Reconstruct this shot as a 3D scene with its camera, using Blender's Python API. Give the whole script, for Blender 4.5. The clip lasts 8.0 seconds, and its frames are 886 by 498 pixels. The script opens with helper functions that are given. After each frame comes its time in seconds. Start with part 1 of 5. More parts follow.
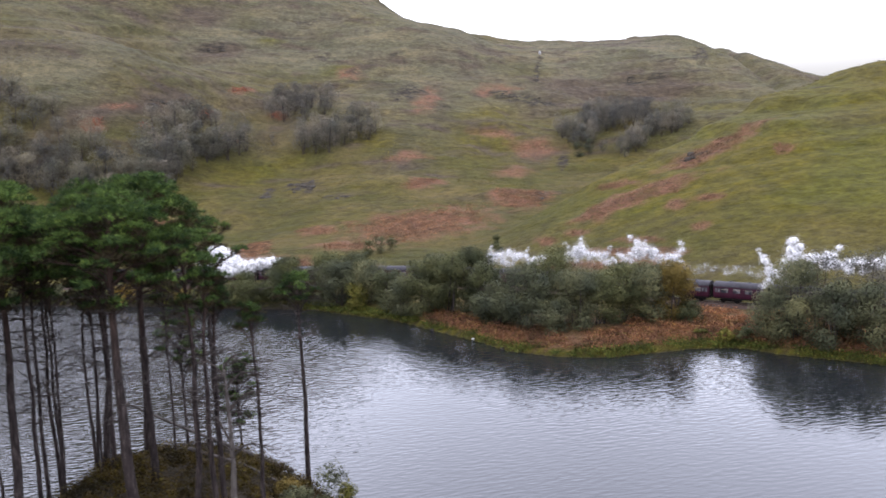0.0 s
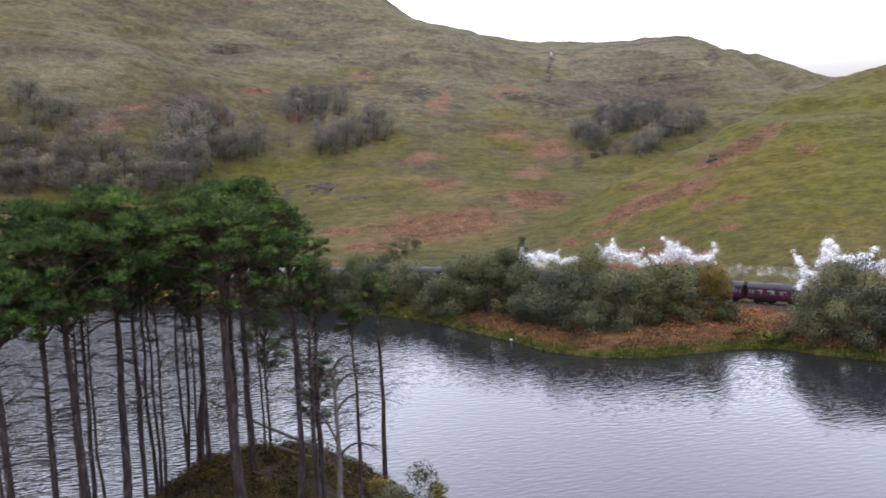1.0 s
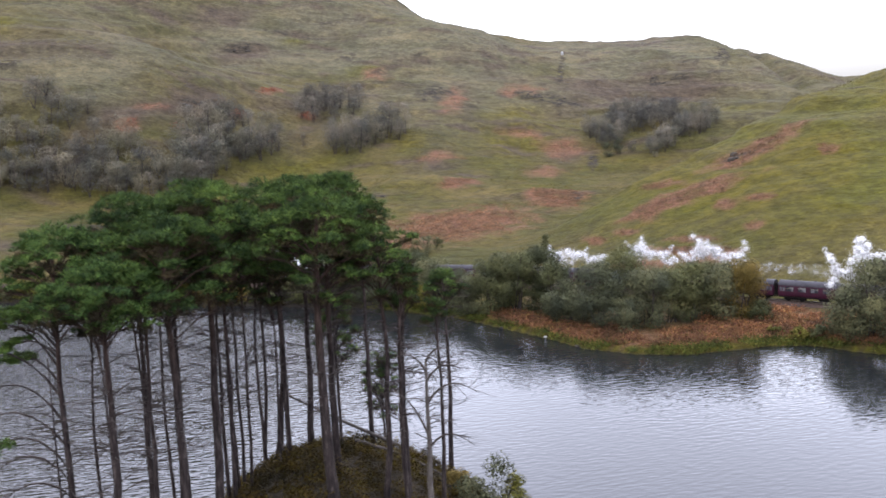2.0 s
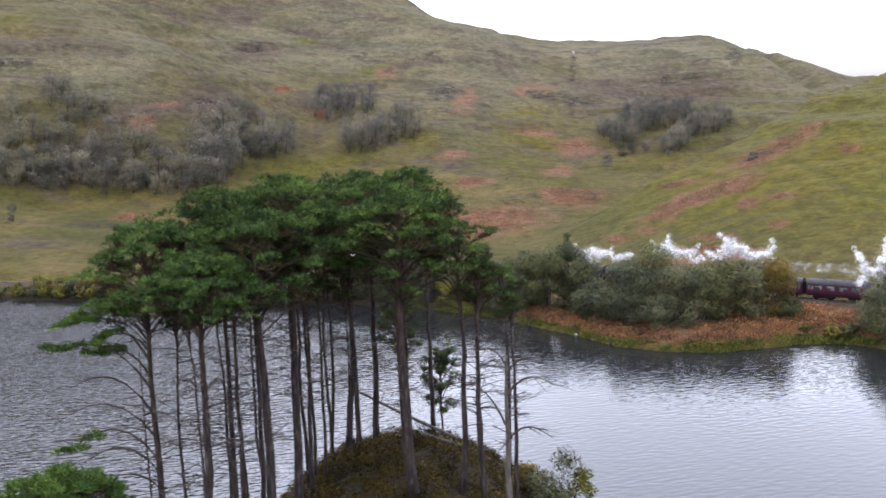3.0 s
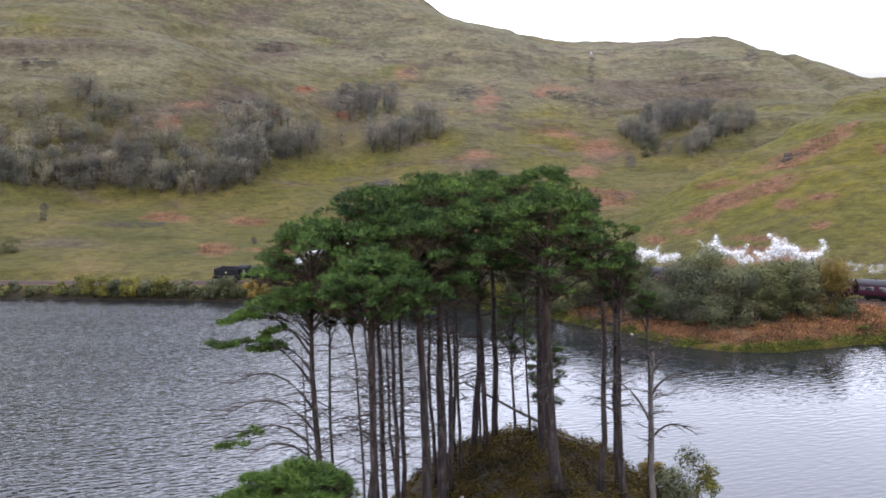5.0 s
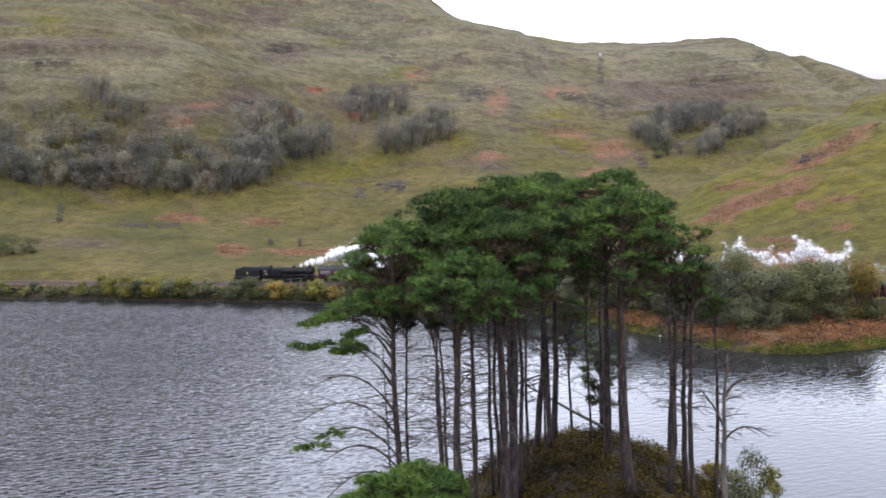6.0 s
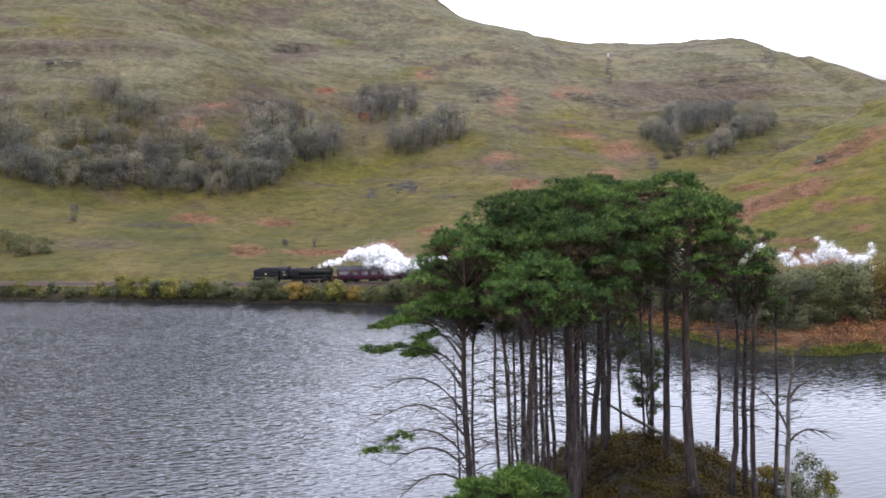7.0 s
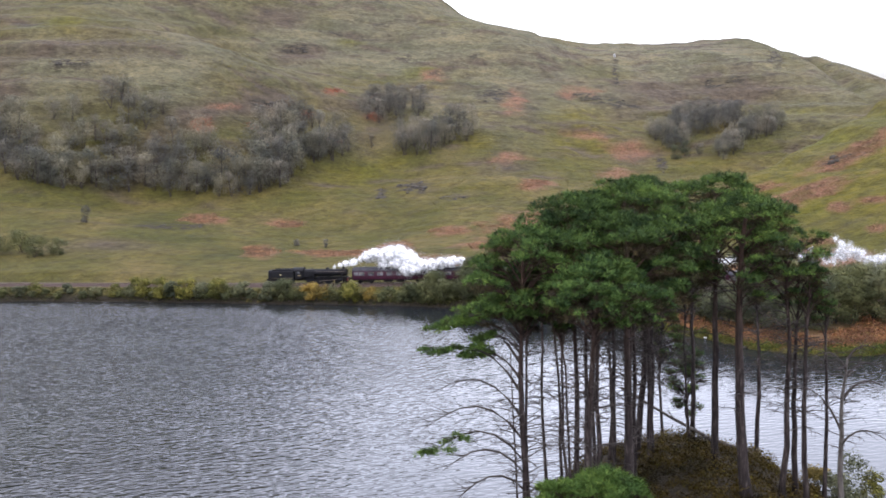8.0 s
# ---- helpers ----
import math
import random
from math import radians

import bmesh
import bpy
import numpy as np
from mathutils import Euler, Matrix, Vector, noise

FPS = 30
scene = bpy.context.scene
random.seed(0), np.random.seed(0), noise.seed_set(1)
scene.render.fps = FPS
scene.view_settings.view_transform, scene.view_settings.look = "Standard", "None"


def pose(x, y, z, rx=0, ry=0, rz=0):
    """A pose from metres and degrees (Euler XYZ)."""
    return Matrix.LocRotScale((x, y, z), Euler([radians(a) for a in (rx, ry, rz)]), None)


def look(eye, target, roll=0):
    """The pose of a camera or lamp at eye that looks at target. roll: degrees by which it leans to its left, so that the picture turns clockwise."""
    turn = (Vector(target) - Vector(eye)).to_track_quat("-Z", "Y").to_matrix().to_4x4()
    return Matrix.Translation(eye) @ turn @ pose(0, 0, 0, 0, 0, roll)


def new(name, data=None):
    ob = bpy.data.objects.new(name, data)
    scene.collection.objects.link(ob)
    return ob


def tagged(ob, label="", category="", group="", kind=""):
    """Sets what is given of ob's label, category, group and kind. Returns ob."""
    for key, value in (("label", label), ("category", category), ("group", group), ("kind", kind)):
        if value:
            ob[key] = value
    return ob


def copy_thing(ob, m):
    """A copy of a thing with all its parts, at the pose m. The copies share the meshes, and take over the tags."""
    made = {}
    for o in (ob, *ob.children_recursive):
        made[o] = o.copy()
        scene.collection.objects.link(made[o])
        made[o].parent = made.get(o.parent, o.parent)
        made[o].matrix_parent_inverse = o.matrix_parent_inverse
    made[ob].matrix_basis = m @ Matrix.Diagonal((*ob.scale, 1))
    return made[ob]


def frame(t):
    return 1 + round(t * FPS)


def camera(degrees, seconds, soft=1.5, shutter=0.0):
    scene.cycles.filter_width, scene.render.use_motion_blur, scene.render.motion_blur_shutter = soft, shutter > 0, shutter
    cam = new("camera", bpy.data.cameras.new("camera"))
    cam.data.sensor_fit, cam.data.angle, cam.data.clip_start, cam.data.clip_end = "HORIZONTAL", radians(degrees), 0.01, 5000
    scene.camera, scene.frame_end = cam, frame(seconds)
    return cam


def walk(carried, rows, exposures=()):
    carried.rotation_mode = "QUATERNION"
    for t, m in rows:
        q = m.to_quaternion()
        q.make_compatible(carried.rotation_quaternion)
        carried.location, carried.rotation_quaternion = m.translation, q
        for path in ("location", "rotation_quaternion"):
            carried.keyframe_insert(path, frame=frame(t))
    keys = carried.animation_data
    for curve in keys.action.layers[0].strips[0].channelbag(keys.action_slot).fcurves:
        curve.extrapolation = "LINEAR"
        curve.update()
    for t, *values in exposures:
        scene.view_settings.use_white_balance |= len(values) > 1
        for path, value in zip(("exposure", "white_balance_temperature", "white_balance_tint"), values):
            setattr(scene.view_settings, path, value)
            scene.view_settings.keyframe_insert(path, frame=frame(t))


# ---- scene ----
cam = camera(50.1, 8.0, soft=1.6, shutter=0.5)
METRES, EYE, TILT, LEAN, TURN = 40.0, 35.0, 0.0, 0.0, 0.0
ROWS = [
    (0.0, 0.0, 0.0, 0.0, -0.25, -6.89, 2.03),
    (0.5, -0.0789, -0.0157, 0.008, -0.28, -6.87, 2.08),
    (1.0, -0.165, -0.0306, 0.0146, -0.25, -6.87, 2.04),
    (2.5, -0.3747, -0.0598, 0.0112, -0.14, -6.9, 1.96),
    (3.0, -0.438, -0.067, 0.0104, -0.07, -6.91, 1.88),
    (3.5, -0.4971, -0.0703, 0.0078, -0.04, -6.88, 1.86),
    (4.0, -0.5606, -0.074, 0.0087, -0.01, -6.87, 1.81),
    (4.5, -0.6178, -0.0766, 0.0117, 0.0, -6.87, 1.78),
    (6.0, -0.8008, -0.086, 0.024, 0.03, -6.84, 1.68),
    (6.5, -0.8546, -0.0866, 0.0273, 0.06, -6.83, 1.64),
    (7.0, -0.9071, -0.0853, 0.0304, 0.06, -6.82, 1.64),
    (7.5, -0.9506, -0.0832, 0.0328, 0.07, -6.81, 1.65),
    (8.0, -0.9924, -0.0799, 0.0332, 0.08, -6.79, 1.71),
]
walk(cam, [(t, pose(0, 0, EYE, TILT, LEAN, TURN) @ pose(METRES * x, METRES * y, METRES * z, 90 + pitch, roll, yaw)) for t, x, y, z, yaw, pitch, roll in ROWS],
     exposures=[(0.0, -0.27, 6500, 14), (1.0, -0.25, 6500, 14), (2.5, -0.06, 6500, 13), (8.0, 0.0, 6500, 12)])

# ---------------------------------------------------------------- sky and sun
SUN_EL, SUN_AZ = radians(48), radians(-60)
world = bpy.data.worlds.new("overcast_sky")
scene.world = world
world.use_nodes = True
wn, wl = world.node_tree.nodes, world.node_tree.links
wn.clear()
w_out = wn.new("ShaderNodeOutputWorld")
w_bg = wn.new("ShaderNodeBackground")
w_sky = wn.new("ShaderNodeTexSky")
w_sky.sky_type = "NISHITA"
w_sky.sun_disc = False
w_sky.sun_elevation, w_sky.sun_rotation = SUN_EL, SUN_AZ
w_sky.air_density, w_sky.dust_density = 1.0, 3.0
w_co = wn.new("ShaderNodeTexCoord")
w_sep = wn.new("ShaderNodeSeparateXYZ")
w_up = wn.new("ShaderNodeMapRange")           # overcast sky: brighter towards the zenith
w_up.interpolation_type = "SMOOTHSTEP"
w_up.inputs["From Min"].default_value, w_up.inputs["From Max"].default_value = 0.035, 0.17
w_up.inputs["To Min"].default_value, w_up.inputs["To Max"].default_value = 0.72, 4.2
w_cloud = wn.new("ShaderNodeTexNoise")
w_cloud.inputs["Scale"].default_value, w_cloud.inputs["Detail"].default_value = 2.2, 5.0
w_soft = wn.new("ShaderNodeMapRange")
w_soft.inputs["To Min"].default_value, w_soft.inputs["To Max"].default_value = 0.8, 1.2
w_mul = wn.new("ShaderNodeMath")
w_mul.operation = "MULTIPLY"
w_hue = wn.new("ShaderNodeMix")               # white near the hills, bluer grey overhead
w_hue.data_type = "RGBA"
w_hue.inputs[6].default_value = (0.97, 0.98, 1.02, 1)
w_hue.inputs[7].default_value = (0.90, 0.955, 1.15, 1)
w_hi = wn.new("ShaderNodeMapRange")
w_hi.inputs["From Min"].default_value, w_hi.inputs["From Max"].default_value = 0.08, 0.26
w_tint = wn.new("ShaderNodeVectorMath")
w_tint.operation = "SCALE"
w_sc = wn.new("ShaderNodeVectorMath")
w_sc.operation = "SCALE"
w_sc.inputs["Scale"].default_value = 0.05
w_add = wn.new("ShaderNodeVectorMath")
wl.new(w_co.outputs["Generated"], w_sep.inputs[0])
wl.new(w_sep.outputs["Z"], w_up.inputs["Value"])
wl.new(w_sep.outputs["Z"], w_hi.inputs["Value"])
wl.new(w_hi.outputs[0], w_hue.inputs[0])
wl.new(w_hue.outputs[2], w_tint.inputs[0])
wl.new(w_co.outputs["Generated"], w_cloud.inputs["Vector"])
wl.new(w_cloud.outputs[0], w_soft.inputs["Value"])
wl.new(w_up.outputs[0], w_mul.inputs[0])
wl.new(w_soft.outputs[0], w_mul.inputs[1])
wl.new(w_mul.outputs[0], w_tint.inputs["Scale"])
wl.new(w_sky.outputs[0], w_sc.inputs[0])
wl.new(w_tint.outputs[0], w_add.inputs[0])
wl.new(w_sc.outputs[0], w_add.inputs[1])
wl.new(w_add.outputs[0], w_bg.inputs["Color"])
wl.new(w_bg.outputs[0], w_out.inputs["Surface"])
w_bg.inputs["Strength"].default_value = 1.1

sun_data = bpy.data.lights.new("sun", "SUN")
sun_data.energy, sun_data.angle, sun_data.color = 1.35, radians(16), (1.0, 0.87, 0.68)
sun = new("sun", sun_data)
sun.matrix_world = look((-60, -80, 130), (0, 0, 0))

# ---------------------------------------------------------------- materials
def material(name):
    m = bpy.data.materials.new(name)
    m.use_nodes = True
    nt = m.node_tree
    bsdf = nt.nodes["Principled BSDF"]
    return m, nt, bsdf


def noise_node(nt, scale, detail=6.0, rough=0.6, vec=None, stretch=None):
    n = nt.nodes.new("ShaderNodeTexNoise")
    n.inputs["Scale"].default_value = scale
    n.inputs["Detail"].default_value = detail
    n.inputs["Roughness"].default_value = rough
    if vec is None:
        vec = nt.nodes.new("ShaderNodeNewGeometry").outputs["Position"]
    if stretch:
        mp = nt.nodes.new("ShaderNodeMapping")
        mp.inputs["Scale"].default_value = stretch
        nt.links.new(vec, mp.inputs["Vector"])
        vec = mp.outputs[0]
    nt.links.new(vec, n.inputs["Vector"])
    return n.outputs[0]


def ramp(nt, fac, stops):
    r = nt.nodes.new("ShaderNodeValToRGB")
    els = r.color_ramp.elements
    while len(els) < len(stops):
        els.new(0.5)
    for e, (p, c) in zip(els, stops):
        e.position, e.color = p, (*c, 1)
    nt.links.new(fac, r.inputs[0])
    return r.outputs[0]


def mix(nt, fac, a, b, mode="MIX"):
    n = nt.nodes.new("ShaderNodeMix")
    n.data_type, n.blend_type = "RGBA", mode
    for sock, v in ((n.inputs[0], fac), (n.inputs[6], a), (n.inputs[7], b)):
        if isinstance(v, (int, float)):
            sock.default_value = v
        elif isinstance(v, tuple):
            sock.default_value = (*v, 1)
        else:
            nt.links.new(v, sock)
    return n.outputs[2]


def attribute(nt, name):
    a = nt.nodes.new("ShaderNodeAttribute")
    a.attribute_name = name
    return a.outputs["Fac"]


def bump(nt, bsdf, height, strength, dist):
    b = nt.nodes.new("ShaderNodeBump")
    b.inputs["Strength"].default_value, b.inputs["Distance"].default_value = strength, dist
    nt.links.new(height, b.inputs["Height"])
    nt.links.new(b.outputs[0], bsdf.inputs["Normal"])


def plain(name, dark, light, scale=3.0, rough=0.8, metal=0.0, relief=0.0, stretch=None, spec=0.15):
    m, nt, b = material(name)
    n = noise_node(nt, scale, stretch=stretch)
    nt.links.new(ramp(nt, n, [(0.3, dark), (0.7, light)]), b.inputs["Base Color"])
    b.inputs["Roughness"].default_value, b.inputs["Metallic"].default_value = rough, metal
    b.inputs["Specular IOR Level"].default_value = spec
    if relief:
        bump(nt, b, n, 0.6, relief)
    return m


def leafy(name, stops, through_light=0.3, patch=0.4, rough=0.7, drift=((0.62, 0.66, 0.66), (1.35, 1.26, 1.02)), each=(0.7, 1.28)):
    """Foliage: each leaf takes its own tone, and whole clumps drift in colour."""
    m, nt, b = material(name)
    isl = nt.nodes.new("ShaderNodeNewGeometry").outputs["Random Per Island"]
    col = ramp(nt, isl, stops)
    big = noise_node(nt, patch, 3.0)
    tone = ramp(nt, big, [(0.36, drift[0]), (0.64, drift[1])])
    col = mix(nt, 1.0, col, tone, "MULTIPLY")
    oi = nt.nodes.new("ShaderNodeObjectInfo").outputs["Random"]
    col = mix(nt, 1.0, col, ramp(nt, oi, [(0.0, (each[0], each[0] * 1.04, each[0] * 1.1)), (1.0, (each[1], each[1] * 0.95, each[1] * 0.88))]), "MULTIPLY")
    nt.links.new(col, b.inputs["Base Color"])
    b.inputs["Roughness"].default_value = rough
    b.inputs["Specular IOR Level"].default_value = 0.08
    tr = nt.nodes.new("ShaderNodeBsdfTranslucent")
    nt.links.new(col, tr.inputs["Color"])
    ms = nt.nodes.new("ShaderNodeMixShader")
    ms.inputs[0].default_value = through_light
    nt.links.new(b.outputs[0], ms.inputs[1])
    nt.links.new(tr.outputs[0], ms.inputs[2])
    nt.links.new(ms.outputs[0], nt.nodes["Material Output"].inputs["Surface"])
    return m


def ground_material():
    m, nt, b = material("moorland")
    n1 = noise_node(nt, 0.035, 5.0, 0.6)
    n2 = noise_node(nt, 0.25, 7.0, 0.68)
    n3 = noise_node(nt, 1.6, 5.0, 0.7)
    strip = noise_node(nt, 0.09, 6.0, 0.65, stretch=(0.45, 1.3, 3.0))
    grass = ramp(nt, n1, [(0.30, (0.034, 0.034, 0.008)), (0.45, (0.047, 0.043, 0.010)), (0.56, (0.062, 0.051, 0.014)), (0.70, (0.082, 0.062, 0.022))])
    grass = mix(nt, ramp(nt, strip, [(0.42, (0, 0, 0)), (0.68, (0.5, 0.5, 0.5))]), grass, (0.050, 0.040, 0.013))
    tuft = ramp(nt, n2, [(0.34, (0.6, 0.6, 0.62)), (0.48, (1.0, 1.0, 1.0)), (0.64, (1.3, 1.28, 1.2))])
    grass = mix(nt, 0.9, grass, tuft, "MULTIPLY")
    fine = ramp(nt, n3, [(0.36, (0.55, 0.55, 0.55)), (0.6, (1.3, 1.3, 1.3))])
    grass = mix(nt, 0.4, grass, fine, "MULTIPLY")
    fern = ramp(nt, n3, [(0.36, (0.056, 0.028, 0.017)), (0.5, (0.122, 0.059, 0.035)), (0.66, (0.195, 0.103, 0.062))])
    rock = ramp(nt, n3, [(0.36, (0.014, 0.011, 0.007)), (0.56, (0.030, 0.025, 0.018)), (0.7, (0.12, 0.105, 0.085))])
    heath = ramp(nt, n2, [(0.32, (0.030, 0.022, 0.016)), (0.5, (0.052, 0.039, 0.027)), (0.68, (0.078, 0.058, 0.038))])
    lush = ramp(nt, n2, [(0.34, (0.039, 0.035, 0.004)), (0.62, (0.084, 0.068, 0.007))])
    green = ramp(nt, n2, [(0.34, (0.034, 0.037, 0.005)), (0.62, (0.067, 0.071, 0.010))])
    lush = mix(nt, ramp(nt, noise_node(nt, 0.022, 4.0, 0.6), [(0.44, (0, 0, 0)), (0.58, (0.55, 0.55, 0.55))]), lush, green)
    # haze painted as a paler, bluer grass colour for the high slopes
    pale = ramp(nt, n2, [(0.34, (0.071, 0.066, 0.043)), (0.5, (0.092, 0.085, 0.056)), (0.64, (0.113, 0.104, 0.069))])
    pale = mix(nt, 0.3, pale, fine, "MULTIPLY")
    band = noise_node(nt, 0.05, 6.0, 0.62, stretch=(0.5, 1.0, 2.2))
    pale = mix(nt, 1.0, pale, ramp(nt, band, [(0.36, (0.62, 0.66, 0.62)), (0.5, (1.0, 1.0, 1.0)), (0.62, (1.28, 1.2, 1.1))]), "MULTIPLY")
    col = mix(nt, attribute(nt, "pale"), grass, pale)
    col = mix(nt, attribute(nt, "lush"), col, lush)
    col = mix(nt, attribute(nt, "heath"), col, heath)
    col = mix(nt, 0.5, col, ramp(nt, noise_node(nt, 0.75, 6.0, 0.75, stretch=(0.7, 1.2, 1.5)), [(0.36, (0.45, 0.46, 0.5)), (0.5, (1.0, 1.0, 1.0)), (0.62, (1.4, 1.38, 1.25))]), "MULTIPLY")
    some = nt.nodes.new("ShaderNodeMath")
    some.operation = "MULTIPLY"
    nt.links.new(attribute(nt, "bracken"), some.inputs[0])
    nt.links.new(ramp(nt, noise_node(nt, 0.6, 5.0, 0.7), [(0.35, (0.15, 0.15, 0.15)), (0.48, (1, 1, 1))]), some.inputs[1])
    col = mix(nt, some.outputs[0], col, fern)
    crag = nt.nodes.new("ShaderNodeMath")          # rock breaks through the turf in ragged crags
    crag.operation = "MULTIPLY"
    nt.links.new(attribute(nt, "rock"), crag.inputs[0])
    nt.links.new(ramp(nt, noise_node(nt, 0.3, 6.0, 0.7, stretch=(0.7, 1.0, 1.6)), [(0.45, (0, 0, 0)), (0.51, (1, 1, 1))]), crag.inputs[1])
    col = mix(nt, crag.outputs[0], col, rock)
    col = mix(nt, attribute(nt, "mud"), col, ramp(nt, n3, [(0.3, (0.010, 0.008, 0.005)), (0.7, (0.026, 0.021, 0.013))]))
    nt.links.new(col, b.inputs["Base Color"])
    b.inputs["Roughness"].default_value = 0.95
    b.inputs["Specular IOR Level"].default_value = 0.1
    h = nt.nodes.new("ShaderNodeMath")
    h.operation = "ADD"
    nt.links.new(n2, h.inputs[0])
    hump = nt.nodes.new("ShaderNodeMath")          # hummocks and small terraces under the grass
    hump.operation = "MULTIPLY_ADD"
    nt.links.new(noise_node(nt, 0.085, 4.0, 0.6, stretch=(0.7, 1.0, 1.8)), hump.inputs[0])
    hump.inputs[1].default_value = 7.0
    nt.links.new(n3, hump.inputs[2])
    nt.links.new(hump.outputs[0], h.inputs[1])
    bump(nt, b, h.outputs[0], 1.0, 1.1)
    return m


def water_material():
    m, nt, b = material("loch_water")
    b.inputs["Base Color"].default_value = (0.007, 0.008, 0.009, 1)
    b.inputs["IOR"].default_value = 1.33
    b.inputs["Specular IOR Level"].default_value = 0.5
    gust = noise_node(nt, 0.018, 4.0, 0.55, stretch=(0.5, 1.0, 1.0))
    way = nt.nodes.new("ShaderNodeMapping")        # the wind sends the wavelets slightly askew
    way.inputs["Rotation"].default_value = (0, 0, radians(-14))
    nt.links.new(nt.nodes.new("ShaderNodeNewGeometry").outputs["Position"], way.inputs["Vector"])
    w1 = noise_node(nt, 1.55, 1.0, 0.5, vec=way.outputs[0], stretch=(0.42, 1.0, 1.0))
    w2 = noise_node(nt, 4.0, 3.0, 0.6, vec=way.outputs[0], stretch=(0.6, 1.0, 1.0))
    ad = nt.nodes.new("ShaderNodeMath")
    ad.operation = "MULTIPLY_ADD"
    nt.links.new(w2, ad.inputs[0])
    ad.inputs[1].default_value = 0.05
    nt.links.new(w1, ad.inputs[2])
    bm = nt.nodes.new("ShaderNodeBump")
    bm.inputs["Distance"].default_value = 0.3
    st = nt.nodes.new("ShaderNodeMapRange")
    st.inputs["From Min"].default_value, st.inputs["From Max"].default_value = 0.35, 0.65
    st.inputs["To Min"].default_value, st.inputs["To Max"].default_value = 0.55, 1.0
    nt.links.new(gust, st.inputs["Value"])
    lee = nt.nodes.new("ShaderNodeMath")           # sheltered, smoother water under the far bank
    lee.operation = "MULTIPLY"
    nt.links.new(st.outputs[0], lee.inputs[0])
    nt.links.new(attribute(nt, "wind"), lee.inputs[1])
    crest = nt.nodes.new("ShaderNodeMath")
    crest.operation = "MULTIPLY"
    nt.links.new(ad.outputs[0], crest.inputs[0])
    nt.links.new(lee.outputs[0], crest.inputs[1])
    nt.links.new(crest.outputs[0], bm.inputs["Height"])
    lean = nt.nodes.new("ShaderNodeCombineXYZ")    # tilts the normals towards the near shore so the loch mirrors higher, brighter sky
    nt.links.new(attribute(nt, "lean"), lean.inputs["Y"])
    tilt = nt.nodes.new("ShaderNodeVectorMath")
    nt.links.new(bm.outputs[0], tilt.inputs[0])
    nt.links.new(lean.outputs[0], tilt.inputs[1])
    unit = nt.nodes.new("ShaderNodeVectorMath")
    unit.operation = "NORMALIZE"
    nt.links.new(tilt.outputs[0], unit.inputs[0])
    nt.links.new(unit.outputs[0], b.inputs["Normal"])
    gloss = nt.nodes.new("ShaderNodeMapRange")     # capillary ripples too fine to see roughen the windy water
    gloss.inputs["From Max"].default_value = 1.0
    gloss.inputs["To Min"].default_value, gloss.inputs["To Max"].default_value = 0.03, 0.06
    nt.links.new(lee.outputs[0], gloss.inputs["Value"])
    nt.links.new(gloss.outputs[0], b.inputs["Roughness"])
    return m


M_GROUND = ground_material()
M_WATER = water_material()
def warm_tops():
    """Scots pine bark: grey-brown and furrowed below, thin and orange in the upper trunk."""
    m, nt, b = material("pine_bark")
    n = noise_node(nt, 2.2, stretch=(3, 3, 0.5))
    low = ramp(nt, n, [(0.34, (0.008, 0.006, 0.006)), (0.55, (0.026, 0.020, 0.018)), (0.72, (0.066, 0.054, 0.049))])
    high = ramp(nt, n, [(0.3, (0.012, 0.008, 0.006)), (0.7, (0.048, 0.029, 0.021))])
    sep = nt.nodes.new("ShaderNodeSeparateXYZ")
    nt.links.new(nt.nodes.new("ShaderNodeNewGeometry").outputs["Position"], sep.inputs[0])
    up = nt.nodes.new("ShaderNodeMapRange")
    up.inputs["From Min"].default_value, up.inputs["From Max"].default_value = 20.0, 27.0
    nt.links.new(sep.outputs["Z"], up.inputs["Value"])
    nt.links.new(mix(nt, up.outputs[0], low, high), b.inputs["Base Color"])
    b.inputs["Roughness"].default_value = 0.95
    b.inputs["Specular IOR Level"].default_value = 0.1
    bump(nt, b, n, 0.6, 0.05)
    return m


M_BARK = warm_tops()
M_DEADWOOD = plain("grey_dead_wood", (0.026, 0.022, 0.019), (0.078, 0.068, 0.060), 2.5, 0.9, relief=0.03, stretch=(1, 1, 0.5))
M_TWIG = plain("dark_twigs", (0.014, 0.012, 0.011), (0.045, 0.036, 0.031), 3.0, 0.95)
M_NEEDLE = leafy("pine_needles", [(0.0, (0.012, 0.025, 0.0085)), (0.5, (0.027, 0.054, 0.0165)), (0.85, (0.048, 0.082, 0.022)), (1.0, (0.078, 0.108, 0.028))], 0.14, 0.55, drift=((0.38, 0.44, 0.5), (1.75, 1.6, 1.2)))
M_NEEDLE_YOUNG = leafy("young_pine_needles", [(0.0, (0.024, 0.050, 0.012)), (0.5, (0.048, 0.092, 0.020)), (0.85, (0.078, 0.125, 0.028)), (1.0, (0.110, 0.150, 0.036))], 0.2, 0.6)
M_NEEDLE_FRESH = leafy("fresh_pine_needles", [(0.0, (0.015, 0.034, 0.011)), (0.5, (0.034, 0.070, 0.020)), (0.85, (0.060, 0.102, 0.027)), (1.0, (0.092, 0.128, 0.034))], 0.16, 0.55, drift=((0.45, 0.5, 0.55), (1.65, 1.5, 1.2)))
M_NEEDLE_OLD = leafy("old_needles", [(0.0, (0.018, 0.013, 0.009)), (0.7, (0.036, 0.029, 0.017)), (1.0, (0.056, 0.050, 0.021))], 0.2, 0.5)
